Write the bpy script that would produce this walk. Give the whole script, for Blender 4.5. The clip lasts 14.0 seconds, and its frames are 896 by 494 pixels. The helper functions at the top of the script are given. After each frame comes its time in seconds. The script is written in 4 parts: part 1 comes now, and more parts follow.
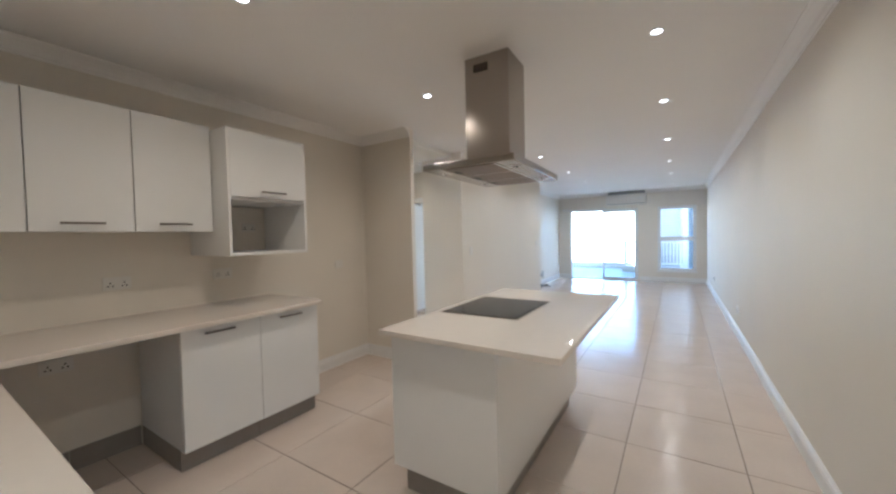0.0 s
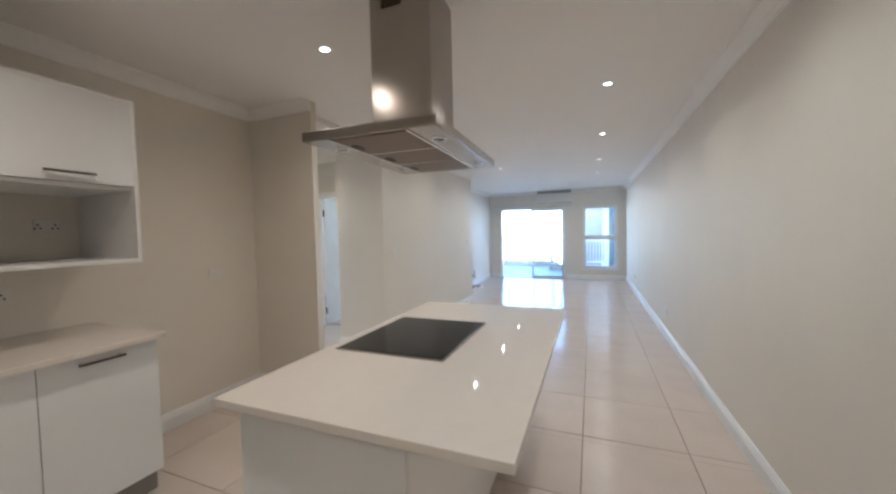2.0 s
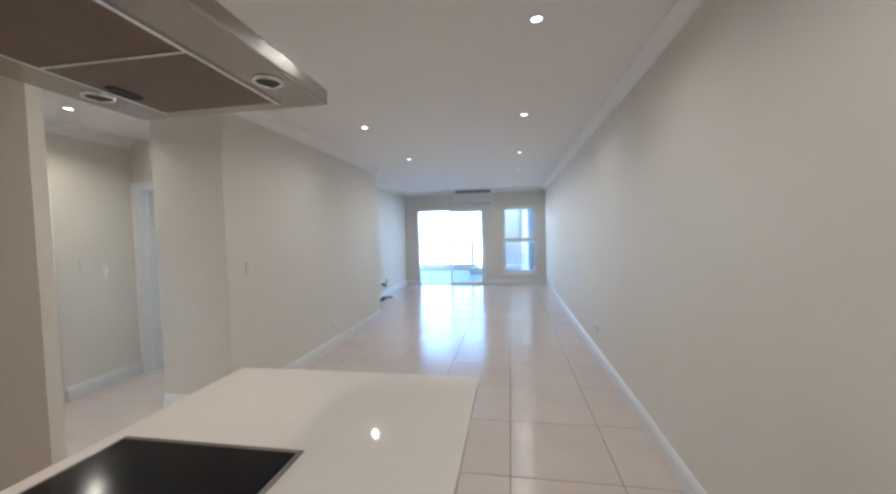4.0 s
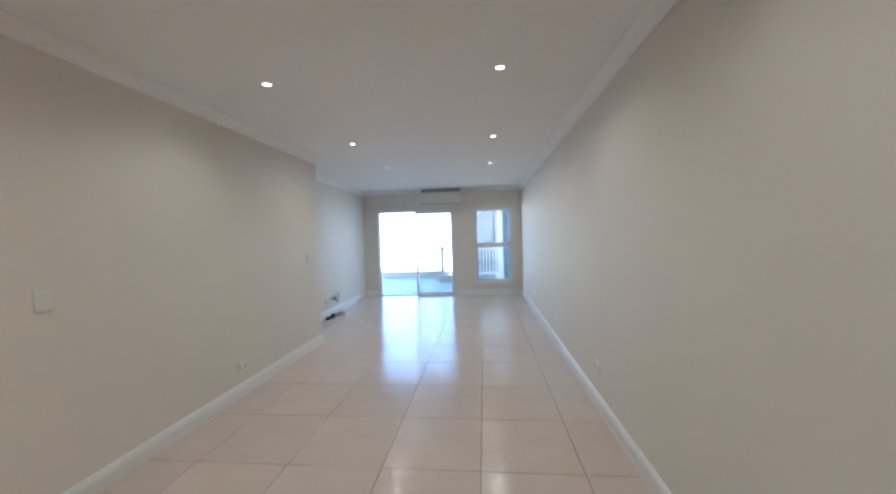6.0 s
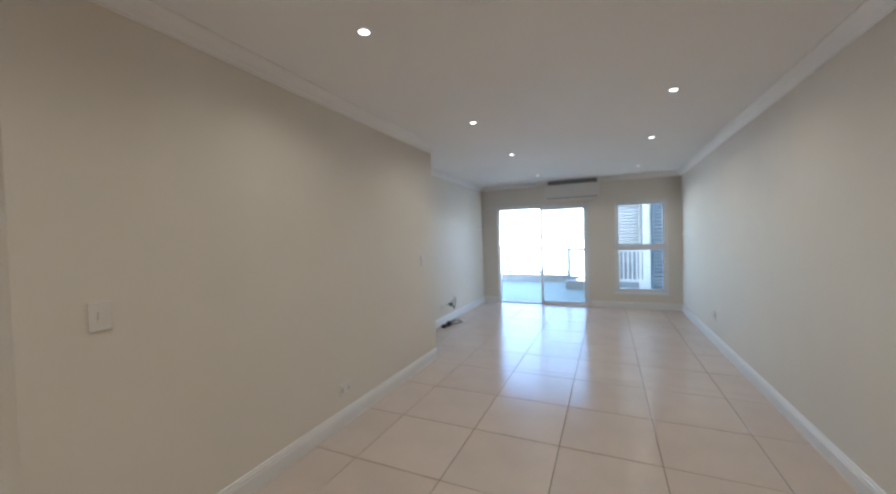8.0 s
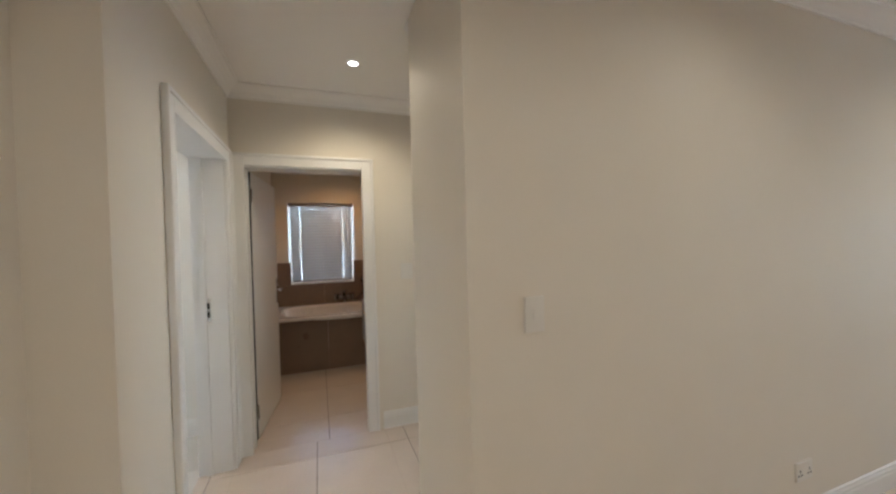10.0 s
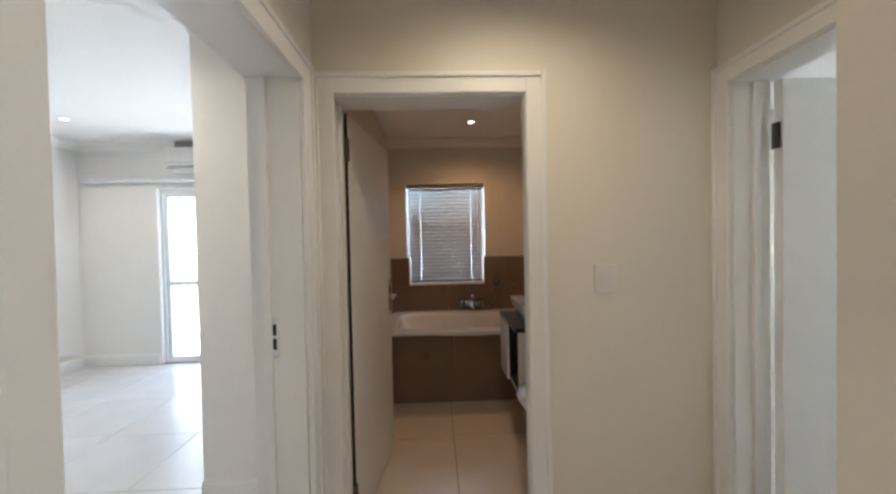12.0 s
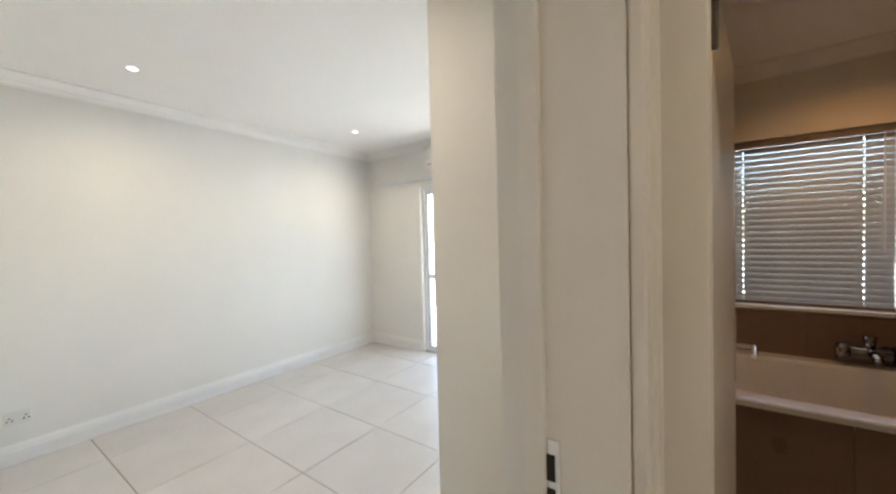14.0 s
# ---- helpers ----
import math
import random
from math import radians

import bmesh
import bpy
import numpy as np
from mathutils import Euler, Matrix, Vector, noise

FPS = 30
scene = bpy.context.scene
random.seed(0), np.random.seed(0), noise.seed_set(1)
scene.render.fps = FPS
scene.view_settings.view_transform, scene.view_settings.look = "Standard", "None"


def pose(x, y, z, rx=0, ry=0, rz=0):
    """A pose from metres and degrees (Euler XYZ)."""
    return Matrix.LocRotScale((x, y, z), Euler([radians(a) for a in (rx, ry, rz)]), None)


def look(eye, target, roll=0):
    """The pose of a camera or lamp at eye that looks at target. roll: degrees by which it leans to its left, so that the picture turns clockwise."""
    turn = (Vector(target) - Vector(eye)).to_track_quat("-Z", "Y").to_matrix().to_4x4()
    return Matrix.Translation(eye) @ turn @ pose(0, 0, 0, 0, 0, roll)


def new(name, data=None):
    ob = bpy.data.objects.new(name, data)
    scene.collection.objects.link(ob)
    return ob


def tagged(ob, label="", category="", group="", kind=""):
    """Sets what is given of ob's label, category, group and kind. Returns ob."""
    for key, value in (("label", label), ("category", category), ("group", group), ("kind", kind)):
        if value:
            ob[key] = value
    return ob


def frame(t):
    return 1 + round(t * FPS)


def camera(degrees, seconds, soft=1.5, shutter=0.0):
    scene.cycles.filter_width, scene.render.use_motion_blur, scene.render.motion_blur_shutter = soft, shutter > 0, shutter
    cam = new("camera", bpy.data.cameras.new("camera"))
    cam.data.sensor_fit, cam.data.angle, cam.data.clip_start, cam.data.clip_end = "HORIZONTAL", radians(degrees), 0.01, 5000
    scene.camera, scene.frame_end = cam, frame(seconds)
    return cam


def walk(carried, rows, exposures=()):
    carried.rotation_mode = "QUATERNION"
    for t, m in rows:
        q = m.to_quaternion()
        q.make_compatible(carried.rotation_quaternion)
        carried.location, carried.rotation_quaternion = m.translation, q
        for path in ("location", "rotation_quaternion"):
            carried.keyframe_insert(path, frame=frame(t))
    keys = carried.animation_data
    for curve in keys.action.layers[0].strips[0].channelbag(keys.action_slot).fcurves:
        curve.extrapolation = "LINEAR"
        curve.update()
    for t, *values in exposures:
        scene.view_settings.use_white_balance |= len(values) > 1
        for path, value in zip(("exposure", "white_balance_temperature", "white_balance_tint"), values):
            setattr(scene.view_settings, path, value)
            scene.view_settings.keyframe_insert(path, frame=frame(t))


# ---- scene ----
cam = camera(102.6, 14.0, soft=2.5)
PATH = [
    (0, (0.034, 0.226, 1.389), (-1.041, 1.912, 1.328), -1.3),
    (0.5, (-0.027, 0.289, 1.394), (-1.086, 1.984, 1.327), -1.4),
    (1, (-0.076, 0.453, 1.402), (-1.039, 2.205, 1.324), -1.5),
    (1.5, (-0.124, 0.646, 1.405), (-0.983, 2.451, 1.329), -1.5),
    (2, (-0.189, 0.861, 1.408), (-0.93, 2.717, 1.328), -1.3),
    (2.5, (-0.247, 1.105, 1.424), (-0.806, 3.024, 1.344), -1.2),
    (3, (-0.245, 1.398, 1.433), (-0.669, 3.351, 1.345), -1.0),
    (3.5, (-0.234, 1.661, 1.429), (-0.624, 3.621, 1.35), -1.4),
    (4, (-0.225, 1.986, 1.425), (-0.565, 3.955, 1.346), -1.6),
    (6.3, (-0.198, 3.286, 1.442), (-0.388, 5.276, 1.379), -1.5),
    (6.5, (-0.209, 3.383, 1.436), (-0.397, 5.373, 1.374), -1.4),
    (7, (-0.306, 3.635, 1.43), (-0.548, 5.62, 1.376), -1.4),
    (7.5, (-0.421, 3.825, 1.433), (-0.877, 5.771, 1.378), -1.3),
    (8, (-0.547, 4.004, 1.452), (-1.358, 5.831, 1.402), -1.6),
    (8.5, (-0.669, 4.026, 1.407), (-1.91, 5.594, 1.377), -1.1),
    (9, (-0.932, 4.05, 1.431), (-2.474, 5.323, 1.388), -0.9),
    (9.2, (-1.023, 4.096, 1.443), (-2.668, 5.232, 1.4), -1.1),
    (11.3, (-2.289, 4.085, 1.377), (-4.276, 4.309, 1.337), -1.1),
    (11.5, (-2.426, 4.068, 1.387), (-4.419, 4.234, 1.344), -1.1),
    (12, (-2.708, 4.037, 1.367), (-4.707, 4.101, 1.33), -1.2),
    (12.5, (-2.993, 3.979, 1.378), (-4.99, 3.896, 1.333), -1.3),
    (13, (-3.209, 3.887, 1.397), (-5.142, 3.376, 1.352), -1.4),
    (13.5, (-3.359, 3.76, 1.399), (-5.138, 2.848, 1.357), -1.3),
    (14, (-3.512, 3.623, 1.402), (-5.155, 2.484, 1.35), -1.5),
]
EXPOSURES = [(0.0, 3.8, 5050, 8), (2.0, 3.7, 5000, 8), (4.0, 3.58, 4950, 8), (6.5, 3.27, 5150, 8), (7.5, 3.17, 5200, 8), (9.0, 3.27, 5850, 8),
             (11.5, 3.6, 5200, 9), (12.0, 3.35, 5750, 10), (12.5, 3.22, 5850, 10), (13.0, 3.17, 5950, 10), (13.5, 3.18, 6200, 10), (14.0, 3.1, 6400, 10)]
walk(cam, [(t, look(eye, target, roll)) for t, eye, target, roll in PATH], EXPOSURES)

# ---- light ----
SUN_ELEVATION, SUN_AZIMUTH = 60.0, -140.0
world = bpy.data.worlds.new("sky")
scene.world = world
world.use_nodes = True
wn = world.node_tree.nodes
sky = wn.new("ShaderNodeTexSky")
sky.sky_type, sky.sun_disc = "NISHITA", False
sky.sun_elevation, sky.sun_rotation = radians(SUN_ELEVATION), radians(SUN_AZIMUTH)
sky.dust_density = 0.8
wn["Background"].inputs["Strength"].default_value = 0.15
world.node_tree.links.new(sky.outputs[0], wn["Background"].inputs["Color"])

sun_data = bpy.data.lights.new("sun", "SUN")
sun_data.energy, sun_data.angle, sun_data.color = 5.0, radians(0.5), (1.0, 0.95, 0.88)
sun = new("sun", sun_data)
az, el = radians(SUN_AZIMUTH), radians(SUN_ELEVATION)
sun.matrix_world = look((0, 0, 0), (-math.sin(az) * math.cos(el), -math.cos(az) * math.cos(el), -math.sin(el)))

CEIL = 2.55
HALL_CEIL, BATH_CEIL = 2.49, 2.42
LIVING_WATTS, KITCHEN_WATTS = 1.75, 2.1
# recessed downlights: x, y, ceiling height, watts
DOWNLIGHTS = [(x, y, CEIL, LIVING_WATTS if y > 3 else KITCHEN_WATTS) for y in (2.68, 4.0, 5.59, 7.28, 8.80, 10.70) for x in (-1.70, -0.06)]
# the lamp at y = -0.25 is unseen, added to brighten the island front
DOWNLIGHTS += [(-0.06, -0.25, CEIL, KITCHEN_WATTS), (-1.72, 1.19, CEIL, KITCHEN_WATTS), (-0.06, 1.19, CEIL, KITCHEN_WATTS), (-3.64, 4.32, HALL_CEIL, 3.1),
               # the bedroom lamp at (-4.12, 2.45) is unseen, added to brighten the door jamb
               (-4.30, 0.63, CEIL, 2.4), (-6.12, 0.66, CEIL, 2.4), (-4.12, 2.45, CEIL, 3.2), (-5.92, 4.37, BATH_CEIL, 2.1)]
LAMP_WARM = (1.0, 0.84, 0.63)
KITCHEN_WARM = (1.0, 0.75, 0.50)
BATH_WARM = (1.0, 0.53, 0.22)
HALL_WARM = (1.0, 0.78, 0.50)


# ---- materials ----
def principled(name):
    m = bpy.data.materials.new(name)
    m.use_nodes = True
    return m, m.node_tree.nodes, m.node_tree.links, m.node_tree.nodes["Principled BSDF"]


def surface(name, color, rough=0.5, metal=0.0, vary=0.06, scale=6.0, grain=120.0, bump=0.05, stretch=(1, 1, 1),
            random_tone=0.0, rough_vary=0.08, coat=0.0, spec=0.5):
    """A painted or solid surface: two scales of tone, a fine relief and uneven gloss."""
    m, n, l, b = principled(name)
    co = n.new("ShaderNodeTexCoord")
    mp = n.new("ShaderNodeMapping")
    mp.inputs["Scale"].default_value = stretch
    l.new(co.outputs["Object"], mp.inputs["Vector"])
    big, fine = n.new("ShaderNodeTexNoise"), n.new("ShaderNodeTexNoise")
    big.inputs["Scale"].default_value, big.inputs["Detail"].default_value = scale, 5
    fine.inputs["Scale"].default_value, fine.inputs["Detail"].default_value = grain, 3
    for t in (big, fine):
        l.new(mp.outputs[0], t.inputs["Vector"])
    mixed = n.new("ShaderNodeMath")
    mixed.operation = "MULTIPLY_ADD"
    l.new(fine.outputs["Fac"], mixed.inputs[0])
    mixed.inputs[1].default_value = 0.45
    l.new(big.outputs["Fac"], mixed.inputs[2])
    ramp = n.new("ShaderNodeMapRange")
    ramp.inputs["From Min"].default_value, ramp.inputs["From Max"].default_value = 0.45, 1.0
    ramp.inputs["To Min"].default_value, ramp.inputs["To Max"].default_value = 1 - vary, 1 + vary
    l.new(mixed.outputs[0], ramp.inputs["Value"])
    tone = ramp.outputs[0]
    if random_tone:
        info = n.new("ShaderNodeObjectInfo")
        rr = n.new("ShaderNodeMapRange")
        rr.inputs["To Min"].default_value, rr.inputs["To Max"].default_value = 1 - random_tone, 1 + random_tone
        l.new(info.outputs["Random"], rr.inputs["Value"])
        mul = n.new("ShaderNodeMath")
        mul.operation = "MULTIPLY"
        l.new(tone, mul.inputs[0])
        l.new(rr.outputs[0], mul.inputs[1])
        tone = mul.outputs[0]
    col = n.new("ShaderNodeVectorMath")
    col.operation = "SCALE"
    col.inputs[0].default_value = color
    l.new(tone, col.inputs["Scale"])
    l.new(col.outputs[0], b.inputs["Base Color"])
    rg = n.new("ShaderNodeMapRange")
    rg.inputs["To Min"].default_value, rg.inputs["To Max"].default_value = max(0.02, rough - rough_vary), min(1, rough + rough_vary)
    l.new(big.outputs["Fac"], rg.inputs["Value"])
    l.new(rg.outputs[0], b.inputs["Roughness"])
    b.inputs["Metallic"].default_value = metal
    b.inputs["Specular IOR Level"].default_value = spec
    b.inputs["Coat Weight"].default_value, b.inputs["Coat Roughness"].default_value = coat, 0.05
    if bump:
        bp = n.new("ShaderNodeBump")
        bp.inputs["Strength"].default_value, bp.inputs["Distance"].default_value = bump, 0.002
        l.new(mixed.outputs[0], bp.inputs["Height"])
        l.new(bp.outputs[0], b.inputs["Normal"])
    return m


def glowing(name, color, strength):
    m, n, l, b = principled(name)
    b.inputs["Base Color"].default_value = (0.8, 0.8, 0.8, 1)
    b.inputs["Emission Color"].default_value = (*color, 1)
    b.inputs["Emission Strength"].default_value = strength
    return m


def clear_glass(name):
    m, n, l, b = principled(name)
    n.remove(b)
    out = n["Material Output"]
    tr, gl, mx = n.new("ShaderNodeBsdfTransparent"), n.new("ShaderNodeBsdfGlossy"), n.new("ShaderNodeMixShader")
    tr.inputs["Color"].default_value = (0.975, 0.985, 0.98, 1)
    gl.inputs["Roughness"].default_value = 0.02
    mx.inputs["Fac"].default_value = 0.07
    l.new(tr.outputs[0], mx.inputs[1])
    l.new(gl.outputs[0], mx.inputs[2])
    l.new(mx.outputs[0], out.inputs["Surface"])
    return m


WALL = surface("cream_wall_paint", (0.75, 0.70, 0.615), 0.62, vary=0.03, scale=1.3, grain=160, bump=0.10)
# bedroom's cream paint, lightened to put its overexposed brightness into the colour
OVERLIT_WALL = surface("overlit_cream_wall_paint", (0.80, 0.775, 0.73), 0.62, vary=0.03, scale=1.3, grain=160, bump=0.10)
PALE_TILE = surface("pale_grey_porcelain_tile", (0.64, 0.61, 0.575), 0.22, vary=0.05, scale=3.5, grain=60, bump=0.02, random_tone=0.025, rough_vary=0.03)
CEILING = surface("white_ceiling_paint", (0.87, 0.845, 0.81), 0.8, vary=0.02, scale=1.0, grain=90, bump=0.06)
TRIM = surface("white_trim_paint", (0.80, 0.79, 0.77), 0.38, vary=0.02, scale=4, bump=0.008)
TILE = surface("beige_porcelain_tile", (0.63, 0.54, 0.465), 0.19, vary=0.05, scale=3.5, grain=60, bump=0.02, random_tone=0.025, rough_vary=0.03)
GROUT = surface("grey_brown_grout", (0.25, 0.205, 0.17), 0.9, vary=0.15, scale=14, grain=260, bump=0.2)
GLOSS = surface("white_gloss_cabinet", (0.80, 0.80, 0.79), 0.05, vary=0.01, scale=2, bump=0.0, rough_vary=0.015, coat=0.4)
CARCASS = surface("white_melamine", (0.78, 0.77, 0.75), 0.40, vary=0.02, scale=6, bump=0.02)
QUARTZ = surface("white_quartz_worktop", (0.72, 0.66, 0.59), 0.05, vary=0.015, scale=24, grain=320, bump=0.0, rough_vary=0.01, spec=0.24)
KICK = surface("grey_brown_plinth", (0.27, 0.245, 0.22), 0.45, vary=0.07, scale=9, bump=0.05)
STEEL = surface("brushed_steel", (0.40, 0.365, 0.33), 0.19, 1.0, vary=0.06, scale=4, grain=220, bump=0.03, stretch=(1, 1, 0.06), rough_vary=0.07)
HANDLE = surface("dark_brushed_nickel", (0.15, 0.135, 0.12), 0.36, 1.0, vary=0.06, scale=20, bump=0.02)
# chrome darkened so its colour carries the reflection of the dim tiled room
BATH_CHROME = surface("chrome_dimmed_for_reflection", (0.24, 0.23, 0.22), 0.16, 1.0, vary=0.05, scale=14, bump=0.0, rough_vary=0.05)
CHROME = surface("chrome", (0.75, 0.75, 0.76), 0.08, 1.0, vary=0.02, scale=8, bump=0.0, rough_vary=0.03)
MESH = surface("aluminium_filter_mesh", (0.19, 0.135, 0.10), 0.42, 0.85, vary=0.16, scale=30, grain=480, bump=0.3)
BLACK_GLASS = surface("black_ceramic_glass", (0.010, 0.010, 0.011), 0.13, vary=0.1, scale=10, bump=0.0, rough_vary=0.03, spec=0.14)
BLACK = surface("black_plastic", (0.018, 0.018, 0.02), 0.45, vary=0.1, scale=20, bump=0.05)
DARK = surface("dark_void", (0.02, 0.02, 0.02), 0.8, vary=0.1, scale=20, bump=0.0)
PLASTIC = surface("white_switch_plastic", (0.75, 0.725, 0.675), 0.32, vary=0.02, scale=20, bump=0.0)
FRAME = surface("white_aluminium", (0.76, 0.77, 0.78), 0.35, vary=0.02, scale=8, bump=0.02)
DARK_FRAME = surface("grey_aluminium", (0.34, 0.35, 0.36), 0.4, 0.3, vary=0.04, scale=8, bump=0.02)
BATH_TILE = surface("brown_wall_tile", (0.215, 0.150, 0.110), 0.30, vary=0.10, scale=4, grain=50, bump=0.05, random_tone=0.05)
SANITARY = surface("white_sanitaryware", (0.80, 0.78, 0.75), 0.08, vary=0.01, scale=3, bump=0.0, rough_vary=0.03, coat=0.5)
BLACK_STONE = surface("black_granite", (0.014, 0.013, 0.013), 0.34, vary=0.3, scale=60, grain=400, bump=0.0)
BLIND_RAIL = surface("taupe_blind_rail", (0.20, 0.16, 0.13), 0.5, vary=0.05, scale=10, bump=0.03)
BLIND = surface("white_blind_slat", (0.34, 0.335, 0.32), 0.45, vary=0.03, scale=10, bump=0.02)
BALCONY = surface("pale_balcony_tile", (0.50, 0.49, 0.47), 0.6, vary=0.08, scale=3, grain=90, bump=0.1)
RAIL = surface("pale_grey_painted_metal", (0.33, 0.33, 0.33), 0.45, 0.2, vary=0.05, scale=12, bump=0.03)
TERRACE = surface("grey_green_terrace_tile", (0.23, 0.27, 0.235), 0.5, vary=0.10, scale=3, grain=90, bump=0.1)
RENDERED = surface("white_outdoor_render", (0.50, 0.50, 0.49), 0.8, vary=0.06, scale=2, grain=130, bump=0.25)
KERB = surface("grey_kerb_render", (0.30, 0.30, 0.295), 0.8, vary=0.08, scale=2, grain=130, bump=0.25)
LOUVRE = surface("white_shutter_paint", (0.74, 0.74, 0.72), 0.45, vary=0.03, scale=9, bump=0.03)
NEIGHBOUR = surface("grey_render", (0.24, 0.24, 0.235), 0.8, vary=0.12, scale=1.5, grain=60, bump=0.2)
BLUE_LOUVRE = surface("blue_grey_shutter_paint", (0.10, 0.14, 0.19), 0.5, vary=0.05, scale=9, bump=0.03)
# ground colour is lightened to stand in for distance haze
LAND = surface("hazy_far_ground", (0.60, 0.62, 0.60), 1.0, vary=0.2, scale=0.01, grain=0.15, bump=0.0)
GLASS = clear_glass("window_glass")
MIRROR = surface("mirror_silver", (0.86, 0.87, 0.87), 0.025, 1.0, vary=0.005, scale=2, bump=0.0, rough_vary=0.005)
GLOW = glowing("lit_downlight_lens", (1.0, 0.93, 0.82), 0.8)


# ---- mesh helpers ----
def add_box(bm, x0, x1, y0, y1, z0, z1, bevel=0.0, seg=2):
    r = bmesh.ops.create_cube(bm, size=1.0, matrix=Matrix.LocRotScale(
        ((x0 + x1) / 2, (y0 + y1) / 2, (z0 + z1) / 2), None, (abs(x1 - x0), abs(y1 - y0), abs(z1 - z0))))
    if bevel:
        edges = list({e for v in r["verts"] for e in v.link_edges})
        bmesh.ops.bevel(bm, geom=edges, offset=bevel, segments=seg, profile=0.6, affect="EDGES", clamp_overlap=True)
    return bm


def box(x0, x1, y0, y1, z0, z1, bevel=0.0, seg=2):
    return add_box(bmesh.new(), x0, x1, y0, y1, z0, z1, bevel, seg)


def add_tube(bm, p0, p1, r0, r1=None, sides=16, caps=True):
    p0, p1 = Vector(p0), Vector(p1)
    d = p1 - p0
    m = Matrix.Translation((p0 + p1) / 2) @ d.to_track_quat("Z", "Y").to_matrix().to_4x4()
    bmesh.ops.create_cone(bm, cap_ends=caps, segments=sides, radius1=r0, radius2=r0 if r1 is None else r1, depth=d.length, matrix=m)
    return bm


def tube(p0, p1, r0, r1=None, sides=16):
    return add_tube(bmesh.new(), p0, p1, r0, r1, sides)


def path_tube(points, r, sides=10):
    bm = bmesh.new()
    for a, b in zip(points, points[1:]):
        add_tube(bm, a, b, r, sides=sides)
    for p in points[1:-1]:
        bmesh.ops.create_uvsphere(bm, u_segments=sides, v_segments=6, radius=r, matrix=Matrix.Translation(p))
    return bm


def loft(rings, close_top=True, close_bottom=True):
    """Skin a list of rings of points, each ring of the same length."""
    bm = bmesh.new()
    vs = [[bm.verts.new(p) for p in ring] for ring in rings]
    n = len(vs[0])
    for a, b in zip(vs, vs[1:]):
        for i in range(n):
            bm.faces.new((a[i], a[(i + 1) % n], b[(i + 1) % n], b[i]))
    if close_bottom:
        bm.faces.new(list(reversed(vs[0])))
    if close_top:
        bm.faces.new(vs[-1])
    bmesh.ops.recalc_face_normals(bm, faces=bm.faces)
    return bm


def oval(cx, cy, rx, ry, z, n=28, power=2.0):
    out = []
    for i in range(n):
        a = 2 * math.pi * i / n
        c, s = math.cos(a), math.sin(a)
        out.append((cx + rx * math.copysign(abs(c) ** (2 / power), c), cy + ry * math.copysign(abs(s) ** (2 / power), s), z))
    return out


def mesh_object(name, bm, material, smooth=False):
    me = bpy.data.meshes.new(name)
    bm.to_mesh(me)
    bm.free()
    me.materials.append(material)
    if smooth:
        for p in me.polygons:
            p.use_smooth = True
    return new(name, me)


def part(name, bm, material, parent, label="", smooth=False):
    ob = mesh_object(name, bm, material, smooth)
    ob.parent = parent
    ob.matrix_parent_inverse = parent.matrix_basis.inverted()
    return tagged(ob, label)


def thing(name, label, category, at=(0, 0, 0), group="", kind=""):
    ob = new(name)
    ob.location = at
    ob.empty_display_size = 0.1
    return tagged(ob, label, category, group, kind)


def structure(name, bm, material, label, category):
    return tagged(mesh_object(name, bm, material), label, category, kind="structure")


def wall(name, axis, t0, t1, a0, a1, z0, z1, holes=(), label="smooth cream-painted plaster wall", material=None):
    """A wall along axis ('x' or 'y') from a0 to a1, t0 to t1 thick, with holes (b0, b1, z0, z1) right through it."""
    bm = bmesh.new()

    def piece(b0, b1, c0, c1):
        if b1 - b0 > 1e-4 and c1 - c0 > 1e-4:
            if axis == "x":
                add_box(bm, b0, b1, t0, t1, c0, c1)
            else:
                add_box(bm, t0, t1, b0, b1, c0, c1)
    at = a0
    for b0, b1, c0, c1 in sorted(holes):
        piece(at, b0, z0, z1)
        piece(b0, b1, z0, c0)
        piece(b0, b1, c1, z1)
        at = b1
    piece(at, a1, z0, z1)
    return structure(name, bm, material or WALL, label, "wall")


def run(name, profile, p0, p1, out, material, label, category):
    """A moulding: a profile of (distance from the wall, height) swept straight from p0 to p1; out points into the room."""
    bm = bmesh.new()
    ends = [[bm.verts.new((p[0] + out[0] * d, p[1] + out[1] * d, z)) for d, z in profile] for p in (p0, p1)]
    n = len(profile)
    for i in range(n):
        bm.faces.new((ends[0][i], ends[0][(i + 1) % n], ends[1][(i + 1) % n], ends[1][i]))
    bm.faces.new(ends[0])
    bm.faces.new(list(reversed(ends[1])))
    bmesh.ops.recalc_face_normals(bm, faces=bm.faces)
    return structure(name, bm, material, label, category)


SKIRT = [(0.0, 0.0), (0.016, 0.0), (0.016, 0.085), (0.013, 0.092), (0.013, 0.104), (0.008, 0.112), (0.007, 0.122), (0.0, 0.126)]
CORNICE = [(0.0, -0.085), (0.010, -0.085), (0.010, -0.074), (0.018, -0.066), (0.030, -0.045), (0.050, -0.026), (0.066, -0.016), (0.072, -0.010), (0.085, -0.010), (0.085, 0.0), (0.0, 0.0)]


def skirting(p0, p1, out):
    run("skirting", SKIRT, p0, p1, out, TRIM, "white moulded skirting board along the wall", "skirting")


def cornice(p0, p1, out, top=CEIL):
    run("cornice", [(d, top + z) for d, z in CORNICE], p0, p1, out, CEILING, "white coved plaster cornice under the ceiling", "cornice")


